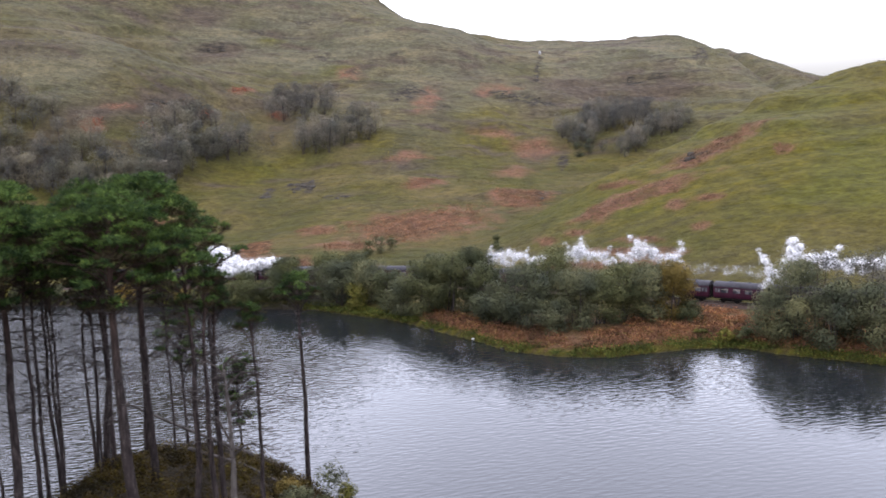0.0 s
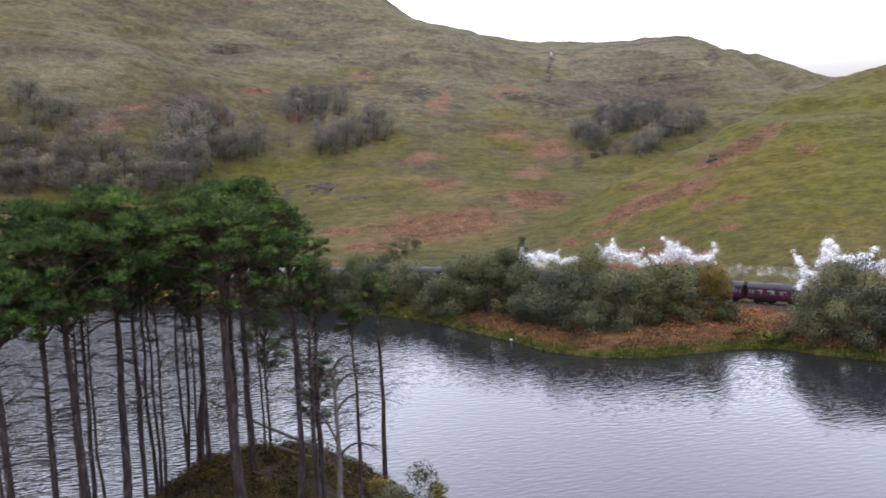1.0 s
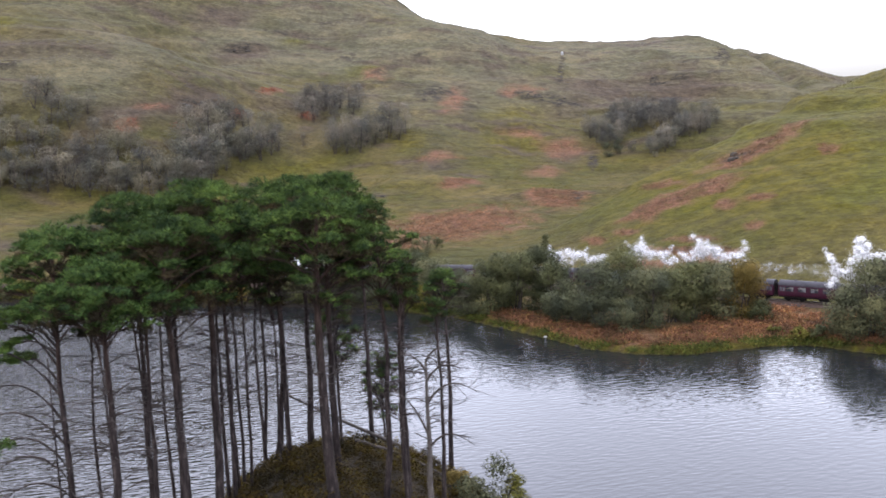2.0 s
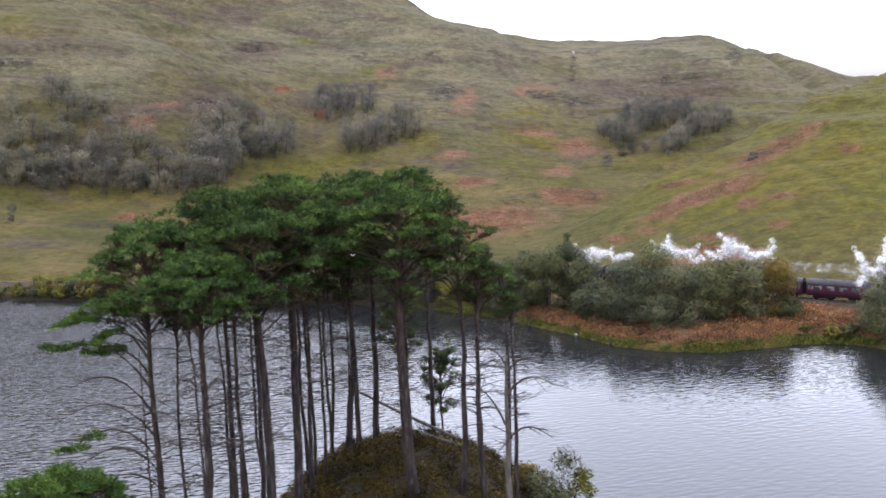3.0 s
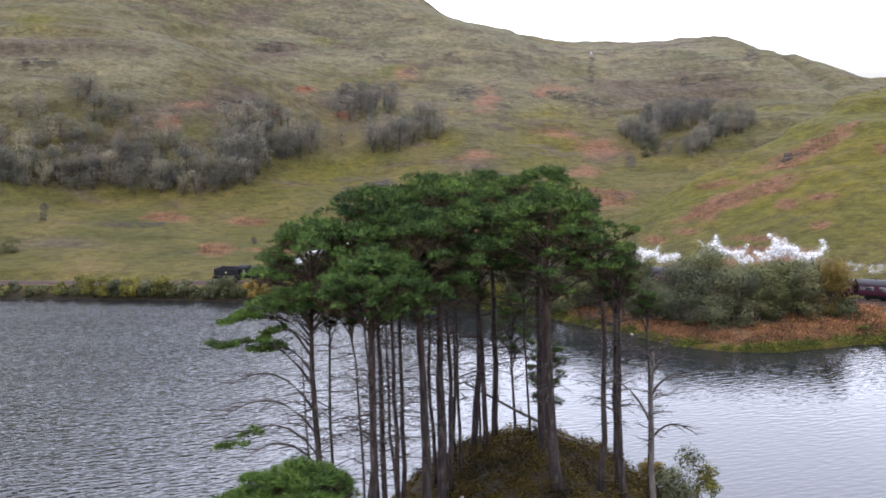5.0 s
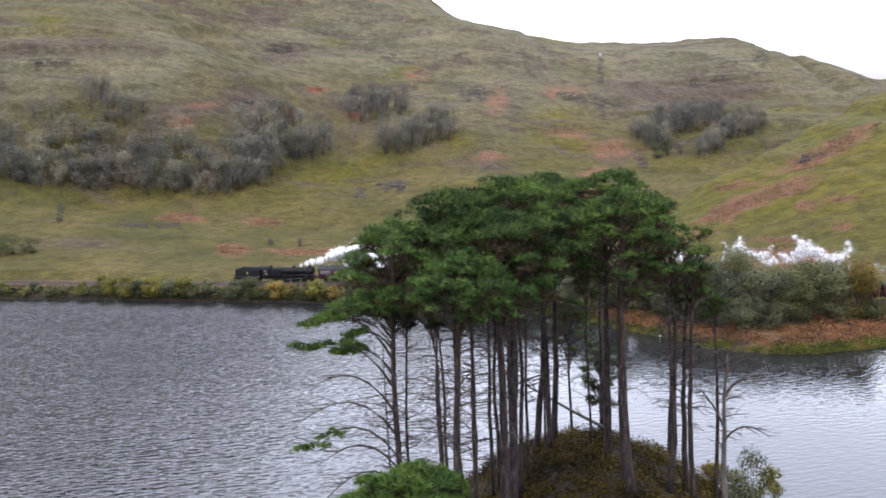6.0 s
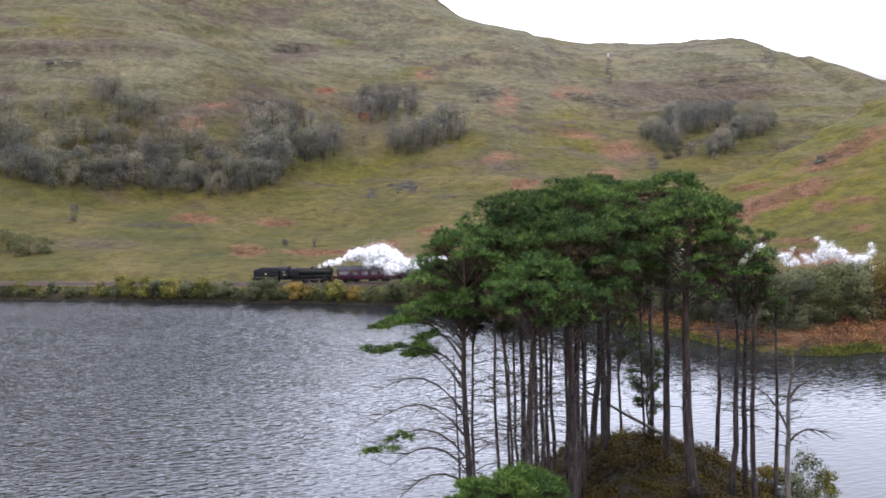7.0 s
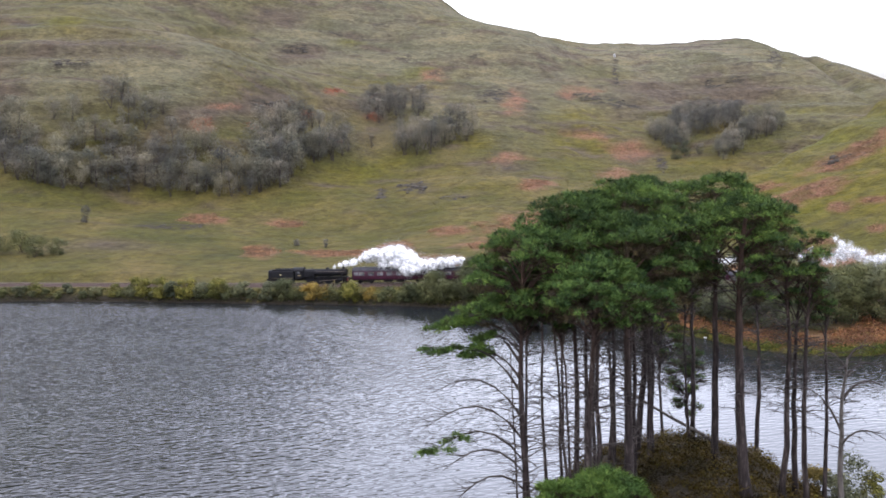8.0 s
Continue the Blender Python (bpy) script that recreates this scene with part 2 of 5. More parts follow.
M_WILLOW = leafy("willow_leaves", [(0.0, (0.054, 0.060, 0.037)), (0.6, (0.071, 0.077, 0.047)), (1.0, (0.092, 0.096, 0.058))], 0.25, 0.25)
M_BIRCH = leafy("dull_green_leaves", [(0.0, (0.042, 0.049, 0.025)), (0.6, (0.056, 0.063, 0.032)), (1.0, (0.074, 0.079, 0.039))], 0.25, 0.25)
M_AMBER = leafy("autumn_leaves", [(0.0, (0.098, 0.074, 0.022)), (0.6, (0.128, 0.094, 0.028)), (1.0, (0.160, 0.118, 0.036))], 0.25, 0.3)
M_GOLD = leafy("yellow_green_leaves", [(0.0, (0.053, 0.058, 0.015)), (0.6, (0.090, 0.089, 0.022)), (1.0, (0.139, 0.126, 0.039))], 0.25, 0.3)
M_GREYWOOD = leafy("bare_birch_twigs", [(0.0, (0.098, 0.095, 0.090)), (0.6, (0.108, 0.104, 0.099)), (1.0, (0.118, 0.113, 0.107))], 0.12, 0.1, each=(0.5, 1.2))
M_GREYGREEN = leafy("thin_birch_leaves", [(0.0, (0.098, 0.097, 0.083)), (0.6, (0.110, 0.108, 0.092)), (1.0, (0.122, 0.119, 0.101))], 0.12, 0.1, each=(0.5, 1.3))
M_FERN = leafy("rusty_bracken", [(0.0, (0.076, 0.045, 0.032)), (0.5, (0.118, 0.070, 0.049)), (0.85, (0.160, 0.097, 0.066)), (1.0, (0.185, 0.130, 0.072))], 0.2, 0.3, drift=((0.6, 0.62, 0.6), (1.5, 1.4, 1.15)))
M_FERN_BANK = leafy("orange_bracken", [(0.0, (0.085, 0.040, 0.026)), (0.5, (0.150, 0.070, 0.042)), (0.85, (0.215, 0.104, 0.054)), (1.0, (0.250, 0.160, 0.055))], 0.25, 0.3, drift=((0.6, 0.62, 0.6), (1.5, 1.4, 1.15)))
M_HEATHER = leafy("dark_heather", [(0.0, (0.022, 0.014, 0.003)), (0.5, (0.034, 0.022, 0.004)), (0.85, (0.043, 0.031, 0.005)), (1.0, (0.064, 0.058, 0.010))], 0.12, 0.33, drift=((0.34, 0.33, 0.36), (2.0, 1.85, 1.2)))
M_REDSCRUB = leafy("red_autumn_scrub", [(0.0, (0.105, 0.030, 0.022)), (0.6, (0.175, 0.050, 0.034)), (1.0, (0.230, 0.085, 0.048))], 0.2, 0.4)
M_SHOREGRASS = leafy("shore_grass", [(0.0, (0.020, 0.032, 0.008)), (0.6, (0.046, 0.062, 0.014)), (1.0, (0.095, 0.092, 0.026))], 0.25, 0.3)
M_GRASSBLADE = leafy("bank_grass", [(0.0, (0.0240, 0.0302, 0.0080)), (0.6, (0.0496, 0.0518, 0.0136)), (1.0, (0.0960, 0.0756, 0.0280))], 0.25, 0.3)

M_TUSSOCK = leafy("moor_tussocks", [(0.0, (0.046, 0.040, 0.012)), (0.6, (0.064, 0.054, 0.016)), (1.0, (0.088, 0.070, 0.024))], 0.15, 0.08)
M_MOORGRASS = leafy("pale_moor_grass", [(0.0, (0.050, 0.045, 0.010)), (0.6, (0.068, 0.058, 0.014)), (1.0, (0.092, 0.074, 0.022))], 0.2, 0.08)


# ---------------------------------------------------------------- mesh tools
def hashed(i, j, seed):
    h = np.sin(i * 127.1 + j * 311.7 + seed * 74.7) * 43758.5453
    return h - np.floor(h)


def fbm(x, y, size, octaves=4, seed=0):
    """Smooth fractal noise about 0, from -1 to 1, with features of that size in metres."""
    total, amp, norm = 0.0, 1.0, 0.0
    for o in range(octaves):
        u, v = x / size * 2 ** o + 17.3 * o, y / size * 2 ** o - 9.1 * o
        i, j = np.floor(u), np.floor(v)
        f, g = u - i, v - j
        f, g = f * f * (3 - 2 * f), g * g * (3 - 2 * g)
        a = hashed(i, j, seed) * (1 - f) + hashed(i + 1, j, seed) * f
        b = hashed(i, j + 1, seed) * (1 - f) + hashed(i + 1, j + 1, seed) * f
        total = total + amp * (2 * (a * (1 - g) + b * g) - 1)
        norm += amp
        amp *= 0.5
    return total / norm


def mesh_of(name, verts, faces, mat, smooth=False, normals=None):
    me = bpy.data.meshes.new(name)
    me.from_pydata([tuple(v) for v in verts] if not isinstance(verts, np.ndarray) else verts.tolist(),
                   [], faces if isinstance(faces, list) else faces.tolist())
    me.materials.append(mat)
    if smooth:
        me.polygons.foreach_set("use_smooth", [True] * len(me.polygons))
    me.update()
    if normals is not None:                    # leaves are lit as the rounded clump that they make up
        me.normals_split_custom_set_from_vertices(normals.tolist())
    return me


def part(name, data, mat, parent, label=""):
    """One mesh object under a thing or a part; data is a mesh, a bmesh, or (verts, faces)."""
    if isinstance(data, bmesh.types.BMesh):
        me = bpy.data.meshes.new(name)
        data.to_mesh(me)
        data.free()
        me.materials.append(mat)
    elif isinstance(data, tuple):
        me = mesh_of(name, data[0], data[1], mat)
    else:
        me = data
    ob = new(name, me)
    ob.parent = parent
    if label:
        ob["label"] = label
    return ob


def join(pieces):
    """Several (verts, faces) as one."""
    verts, faces, k = [], [], 0
    for v, f in pieces:
        verts.extend(tuple(p) for p in v)
        faces.extend([tuple(i + k for i in q) for q in f])
        k += len(v)
    return verts, faces


def tube(path, radii, sides=6):
    """A tapered, bent round bar along the points of path."""
    verts, faces = [], []
    path = [Vector(p) for p in path]
    for i, p in enumerate(path):
        d = (path[min(i + 1, len(path) - 1)] - path[max(i - 1, 0)]).normalized()
        a = d.orthogonal().normalized() if abs(d.z) < 0.95 else Vector((1, 0, 0))
        a = (a - d * a.dot(d)).normalized()
        b = d.cross(a)
        for k in range(sides):
            w = 2 * math.pi * k / sides
            verts.append(p + radii[i] * (a * math.cos(w) + b * math.sin(w)))
    for i in range(len(path) - 1):
        for k in range(sides):
            faces.append((i * sides + k, i * sides + (k + 1) % sides, (i + 1) * sides + (k + 1) % sides, (i + 1) * sides + k))
    faces.append(tuple(range(sides))[::-1])
    faces.append(tuple(range((len(path) - 1) * sides, len(path) * sides)))
    return verts, faces


def box(x0, x1, y0, y1, z0, z1):
    v = [(x, y, z) for z in (z0, z1) for y in (y0, y1) for x in (x0, x1)]
    return v, [(0, 2, 3, 1), (4, 5, 7, 6), (0, 1, 5, 4), (2, 6, 7, 3), (0, 4, 6, 2), (1, 3, 7, 5)]


def turned_out(v, per, facing):
    """Winds each leaf so that it faces outwards; gives the places and the clump's normals."""
    v = v.reshape(-1, per, 3)
    g = np.cross(v[:, 1] - v[:, 0], v[:, 2] - v[:, 0])
    back = (g * facing).sum(1) < 0
    v[back] = v[back][:, ::-1]
    n = facing / (np.linalg.norm(facing, axis=1)[:, None] + 1e-9)
    return v.reshape(-1, 3), np.repeat(n, per, axis=0)


def spikes(rng, centres, outward, per, length, width, clump=None):
    """Needle tufts: narrow triangles that fan out from each centre."""
    n = len(centres)
    c = np.repeat(centres, per, axis=0)
    d = np.repeat(outward, per, axis=0) + rng.normal(0, 0.75, (n * per, 3))
    d /= np.linalg.norm(d, axis=1)[:, None] + 1e-9
    side = np.cross(d, rng.normal(0, 1, (n * per, 3)))
    side /= np.linalg.norm(side, axis=1)[:, None] + 1e-9
    ln = length * rng.uniform(0.6, 1.2, (n * per, 1))
    w = width * rng.uniform(0.7, 1.3, (n * per, 1))
    v = np.stack([c - side * w, c + side * w, c + d * ln], 1).reshape(-1, 3)
    v, nor = turned_out(v, 3, np.repeat(clump, per, axis=0) + rng.normal(0, 0.3, (n * per, 3)))
    return v, np.arange(len(v)).reshape(-1, 3), nor


def leaves(rng, centres, size, facing=None, per=4):
    """Small leaf sprays at the centres, turned at random or roughly along the crown's surface."""
    n = len(centres)
    if facing is None:
        facing = rng.normal(0, 0.5, (n, 3)) + np.array([0, 0, 1.0])
    a = np.cross(facing + rng.normal(0, 0.8, (n, 3)), rng.normal(0, 1, (n, 3)))
    a /= np.linalg.norm(a, axis=1)[:, None]
    b = np.cross(a, facing + rng.normal(0, 0.8, (n, 3)))
    b /= np.linalg.norm(b, axis=1)[:, None]
    s = size * rng.uniform(0.55, 1.25, (n, 1))
    corners = [centres - a * s, centres - b * s * 0.5, centres + a * s, centres + b * s * 0.55] if per == 4 else [centres - a * s, centres - b * s * 0.6, centres + (a + b) * s * 0.7]
    v, nor = turned_out(np.stack(corners, 1).reshape(-1, 3), per, facing + 0.2 * rng.normal(0, 1, (n, 3)))
    return v, np.arange(len(v)).reshape(-1, per), nor


# ---------------------------------------------------------------- the lie of the land

NET_X = np.array([-330, -220, -140, -75, -15, 45, 105, 180, 300.0])
NET_Y = np.array([200, 250, 300, 340, 380, 430, 490, 560, 640.0])
NET = np.array([
    [2, 2, 11, 30, 59, 84, 108, 160, 235], [2, 4, 16, 31, 64, 92, 112, 153, 215], [2, 5, 11, 16, 48, 76, 82, 121, 190],
    [2, 3, 5, 13, 22, 47, 69, 103, 158], [2, 3, 7, 15, 23, 42, 63, 100, 109], [2, 3, 6, 12, 18, 29, 55, 83, 97],
    [2, 4, 8, 12, 16, 36, 48, 80, 92], [2, 5, 8, 12, 19, 39, 50, 73, 87], [2, 8, 15, 20, 27, 36, 42, 46, 44]], float)


KNOLLS = [(144, 600, 5.5, 24, 45), (177, 610, -8.5, 5.5, 120), (196, 590, -3.0, 14, 60), (224, 550, -7.0, 16, 70), (192, 600, 3.0, 12, 40), (-20, 352, 3.0, 14, 10), (45, 425, 4.0, 16, 12), (20, 335, 2.5, 14, 9), (30, 440, 4.5, 22, 14)]


def hermite(v, nodes):
    n = len(nodes)
    v = np.clip(v, nodes[0], nodes[-1])
    k = np.clip(np.searchsorted(nodes, v) - 1, 0, n - 2)
    h = nodes[k + 1] - nodes[k]
    u = (v - nodes[k]) / h
    slope = np.zeros((n, n))
    for i in range(n):
        a, b = max(i - 1, 0), min(i + 1, n - 1)
        slope[i, b] += 1 / (nodes[b] - nodes[a])
        slope[i, a] -= 1 / (nodes[b] - nodes[a])
    w = np.zeros((len(v), n))
    r = np.arange(len(v))
    w[r, k] += 2 * u ** 3 - 3 * u ** 2 + 1
    w[r, k + 1] += -2 * u ** 3 + 3 * u ** 2
    return w + ((u ** 3 - 2 * u ** 2 + u) * h)[:, None] * slope[k] + ((u ** 3 - u ** 2) * h)[:, None] * slope[k + 1]


SHORE_X = [-900, -320, -144, -101, -55, -26, -10.7, 0, 6, 10, 18, 26, 39, 47, 51, 56, 63, 100, 220, 900]
SHORE_Y = [330, 252, 221.5, 213, 201, 192, 179.5, 165, 157, 149.5, 144.5, 143, 146.5, 145.5, 140.5, 137, 132, 110, 50, -400]
RAIL_X = np.array([-900, -320, -150, -80, -38, -5, 22, 47, 60, 140, 330, 900.0])
RAIL_Y = np.array([350, 266, 233.5, 219.5, 213, 206, 192, 174, 164.2, 100, -60, -560.0])
RAIL_Z = 2.75
NEAR = (-69.05, 0.1057, 0.4453, -0.1562, 0.1392, -0.07015)


def shore_y(x):
    return np.interp(x, SHORE_X, SHORE_Y) + 0.9 * fbm(x, x * 0, 7.0, 3, 5)


def rail_y(x):
    return hermite(np.atleast_1d(np.asarray(x, float)), RAIL_X) @ RAIL_Y


def near_hill(x, y):
    ridge = np.interp(x, [-50, 44, 75, 105, 131, 160, 300], [232, 270, 290, 312, 329, 337, 352])
    xc, yc = np.clip(x, -20, 210), np.clip(np.minimum(y, ridge), 120, 400)
    c = NEAR
    z = c[0] + c[1] * xc + c[2] * yc + c[3] * xc * xc / 100 + c[4] * xc * yc / 100 + c[5] * yc * yc / 100
    over = np.maximum(0, y - ridge)
    return z - 0.012 * np.minimum(over, 25) ** 2 - 0.6 * np.maximum(0, over - 25)


def land(x, y):
    """Height of the ground over the loch, without the pine island."""
    x, y = np.asarray(x, float).ravel(), np.asarray(y, float).ravel()
    z = np.einsum("ni,nj,ij->n", hermite(x, NET_X), hermite(y, NET_Y), NET)
    z = z - 0.25 * np.maximum(0, y - 640)
    lid = 41 + y * (0.168 + 0.16 * np.clip((-x / np.maximum(y, 50) - 0.19) / 0.17, 0, 1))                      # rounds off the unseen crest, lower to the right, to brighten the loch's reflection
    z = np.where(lid - z > 40, z, lid - 5.0 * np.logaddexp(0, np.clip((lid - z) / 5.0, -8, 60)))
    n = near_hill(x, y)
    k = 2.0
    z = np.where(np.abs(n - z) > 12 * k, np.maximum(n, z), k * np.logaddexp(np.clip(n, -50, 400) / k, np.clip(z, -50, 400) / k))
    for hx, hy, hz, wx, wy in KNOLLS:
        z = z + hz * np.exp(-((x - hx) / wx) ** 2 - ((y - hy) / wy) ** 2)
    away = np.clip((y - rail_y(x) - 6) / 60, 0, 1)
    high = np.clip((z - 10) / 40, 0, 1)
    z = z + away * (1.7 * fbm(x, y, 38, 4, 1) + (0.6 + 0.9 * high) * fbm(x, y, 14, 4, 2) + 2.2 * high * fbm(x, y, 75, 3, 3) + 1.5 * high * (0.35 - np.abs(fbm(x * 0.7, y, 30, 3, 12)))) + 0.25 * away * fbm(x, y, 4, 3, 4)
    bench = (z + 5.0 * fbm(x, y, 60, 3, 13)) / 8.5          # grassy benches and short steep steps
    z = z + away * high * np.clip(0.7 + 1.4 * fbm(x, y, 45, 2, 14), 0, 1.4) * np.clip((570 - y) / 80, 0.15, 1) * 1.15 * np.sin(6.283 * bench + 0.7 * np.sin(6.283 * bench))
    s = y - shore_y(x)
    bank = 0.45 * np.tanh(s / 0.7)
    z = np.where(s > 0, bank + z * (1 - np.exp(-np.maximum(s, 0) / 6)), bank + np.maximum(s * 0.12, -5))
    z = z + np.clip(s / 4, 0, 1) * np.clip(1 - away * 3, 0, 1) * 0.3 * fbm(x, y, 5, 3, 6)
    d = np.abs(y - rail_y(x)) * 0.88
    w = np.clip((d - 3.2) / 5, 0, 1)
    w = w * w * (3 - 2 * w)
    return z * w + (RAIL_Z - 0.55) * (1 - w)


def island(x, y):
    """Height of the pine island: a steep knoll with a rounded top."""
    front = np.maximum(0, 66 - y)
    wide = np.where(x < -22, 14.5 + 0.33 * front, 18.0 + 0.2 * front)
    r = np.sqrt(((x + 22) / wide) ** 2 + ((y - 66) / np.where(y < 66, 50, 26)) ** 2)
    z = 11.8 * np.clip(1 - np.clip(r, 0, 1.25) ** 1.9, -0.4, 1)
    return z + 0.45 * fbm(x, y, 6, 3, 8) + 0.3 * fbm(x, y, 2.2, 3, 9)


# ---------------------------------------------------------------- ground, water, island
def patch(x, y, spots, edge=0.35, size=9.0, seed=20, rough=0.6):
    """0 to 1 inside ragged ellipses (x, y, half length, half width, turn in degrees)."""
    best = np.zeros(len(x))
    ragged = fbm(x, y, size, 4, seed)
    for px, py, a, b, turn in spots:
        c, s = math.cos(radians(turn)), math.sin(radians(turn))
        u, v = ((x - px) * c + (y - py) * s) / a, (-(x - px) * s + (y - py) * c) / b
        best = np.maximum(best, np.clip((1 - np.sqrt(u * u + v * v) + rough * ragged) / edge, 0, 1))
    return best


def steps(*runs):
    """Grid lines: runs of (start, end, spacing)."""
    out = []
    for a, b, d in runs:
        out.extend(np.linspace(a, b, max(int(round((b - a) / d)), 1), endpoint=False))
    return np.array(out + [runs[-1][1]])


def sheet(xs, ys, height):
    gx, gy = np.meshgrid(xs, ys)
    x, y = gx.ravel(), gy.ravel()
    v = np.stack([x, y, height(x, y)], 1)
    i = np.arange(len(ys) - 1)[:, None] * len(xs) + np.arange(len(xs) - 1)[None]
    i = i.ravel()
    return v, np.stack([i, i + 1, i + 1 + len(xs), i + len(xs)], 1)


def give(me, name, values):
    at = me.attributes.new(name, "FLOAT", "POINT")
    at.data.foreach_set("value", np.asarray(values, np.float32))


BRACKEN_LOW = [(-8, 295, 29.8, 19.3, 50), (-28, 267, 10.2, 8.2, 153), (-20, 224, 16.7, 8.0, 99), (28, 329, 13.8, 10.1, 60), (-6, 350, 12.5, 6.3, 67), (-122, 318, 9.1, 8.2, 87),
               (-94, 318, 7.9, 6.2, -175), (-94, 270, 12.3, 5.6, 100), (-38, 293, 8.8, 5.8, 129), (-55, 271, 20.6, 4.9, 95), (-96, 273, 10.5, 3.2, 105), (-67, 268, 22, 8, -15)]
BRACKEN_RIGHT = [(51, 245, 20, 6.5, -169), (78, 269, 20, 6.5, -152), (48, 260, 5.6, 3.3, 137), (57, 231, 4.8, 2.4, 87), (65, 227, 6.0, 2.2, 124), (58, 212, 3.1, 2.2, 96), (33, 235, 4.2, 1.7, 125),
                 (91, 253, 3.8, 2.4, 76), (26, 236, 5.3, 2.4, 107), (45, 215, 7.8, 2.0, 129), (-40, 243, 12.4, 8.2, 117), (30, 209, 11, 3.5, -45), (43, 208, 14, 2.5, -45), (45, 202, 8, 3.7, -38)]
BRACKEN_HIGH = [(41, 415, 13.5, 11.0, 150), (24, 428, 11.6, 4.1, -177), (-12, 391, 10.1, 5.5, -156), (30, 380, 12.7, 7.3, -141), (-135, 375, 5.3, 3.4, -149), (-99, 412, 5.7, 2.6, 80),
                (-72, 432, 5.0, 3.4, 50), (-91, 446, 12.6, 3.4, 69), (-5, 461, 23.2, 6.5, 85), (-44, 493, 9.1, 7.8, 61), (30, 488, 12.4, 7.4, -159), (-129, 390, 7.1, 2.1, -145)]
ROCKS = [(-52, 358, 11.0, 6.6, 104), (-64, 349, 13.2, 2.3, 94), (-37, 336, 6.1, 4.2, 150), (-128, 303, 11.1, 4.6, -152), (-193, 393, 9.3, 4.4, -175), (104, 514, 5.6, 4.6, -161), (55, 525, 28.8, 1.5, 81),
         (43, 478, 17.2, 5.7, 169), (-15, 471, 13.4, 8.5, 74), (35, 332, 6.1, 2.3, 76), (51, 396, 12.6, 2.6, 79), (-116, 403, 7.0, 2.5, -135), (-117, 507, 6.7, 4.4, -147), (73, 266, 4.5, 2.3, 177),
         (-74, 455, 7.1, 3.7, 89), (150, 549, 20.1, 4.1, 71)]
HEATH = [(-129, 387, 60.7, 10.2, 47), (107, 496, 48.4, 35.1, 58), (-182, 411, 27.3, 16.5, -164), (-63, 458, 32.8, 21.5, -138), (-3, 470, 28.2, 15.9, 75), (-113, 500, 22.4, 13.4, -139),
         (-15, 382, 22.9, 16.0, 84), (40, 409, 22.4, 15.8, 60), (-138, 271, 20, 12, 175), (-134, 536, 39.8, 11.9, -144), (71, 488, 48, 27, 48)]
LUSH = [(-75, 370, 37.1, 13.9, 60), (-91, 529, 14.8, 8.9, -148), (71, 395, 13.8, 8.1, 166), (24, 453, 26.9, 13.7, -141), (22, 346, 20.8, 13.8, 66), (-48, 501, 19.8, 8.6, -146), (-208, 434, 14.0, 11.9, 106),
        (-31, 406, 14.6, 11.6, 175), (132, 449, 17.3, 15.0, 83), (84, 226, 24, 16, 67), (26, 424, 48, 22, 69)]

gv, gf = sheet(steps((-2600, -700, 240), (-700, -300, 25), (-300, -150, 3), (-150, 190, 1.5), (190, 330, 4), (330, 800, 30), (800, 2600, 240)),
               steps((-2600, -400, 220), (-400, 40, 30), (40, 125, 3), (125, 260, 1.1), (260, 480, 2.2), (480, 680, 3.5), (680, 1100, 35), (1100, 3200, 260)), land)
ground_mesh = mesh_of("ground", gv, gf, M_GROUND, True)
gx, gy, gz = gv[:, 0], gv[:, 1], gv[:, 2]
inland = gy - shore_y(gx)
verge = np.clip((inland - 1.2) / 1.0, 0, 1) * np.clip((30 - inland) / 6, 0, 1) * np.clip((gx - 2) / 4, 0, 1) * (gy < rail_y(gx) + 6) * np.clip(0.8 + 1.2 * fbm(gx, gy, 5, 3, 31), 0, 1)
give(ground_mesh, "bracken", 0.75 * verge + np.maximum(patch(gx, gy, [(x, y, 1.1 * a, 1.1 * b, w) for x, y, a, b, w in BRACKEN_LOW + BRACKEN_RIGHT], 0.45, 4.5, rough=0.6), 0.9 * patch(gx, gy, [(x, y, 1.1 * a, 1.1 * b, w) for x, y, a, b, w in BRACKEN_HIGH], 0.7, 4.5, rough=0.7)) * np.clip(1.0 + 0.9 * fbm(gx, gy, 6, 3, 26), 0, 1))
ledges = np.clip(4.0 * fbm(gx * 0.35, gy * 1.2, 7, 5, 41) - 1.25, 0, 0.85) * np.clip((gz - 22) / 22, 0, 1) * np.clip(1.2 + 2.5 * fbm(gx, gy, 70, 3, 42), 0, 1)
give(ground_mesh, "rock", np.maximum(ledges, patch(gx, gy, [(x, y, 1.2 * a, 1.2 * b, w) for x, y, a, b, w in ROCKS], 0.4, 4.0, 21)))
near_face = np.clip((near_hill(gx, gy) - 6) / 10, 0, 1) * (gy < np.interp(gx, [-50, 44, 75, 105, 131, 160, 300], [232, 270, 290, 312, 329, 337, 352]) + 8)
# first term dulls the higher back slopes for haze; the rest is heath streaks
dull = np.clip((gz - 22) / 60, 0, 0.22) * (0.6 + 0.8 * fbm(gx, gy, 30, 4, 27)) + 0.8 * np.clip(3.4 * fbm(gx * 0.4, gy * 1.2, 7, 5, 28) - 0.8, 0, 1) * np.clip((gz - 4) / 12, 0, 1) + 0.55 * np.clip(3.0 * fbm(gx * 0.55, gy, 20, 5, 35) - 0.5, 0, 1) * np.clip((gz - 15) / 20, 0, 1)
give(ground_mesh, "heath", np.clip(0.85 * patch(gx, gy, HEATH, 0.9, 14.0, 22) + dull * (1 - 0.75 * near_face), 0, 0.95))
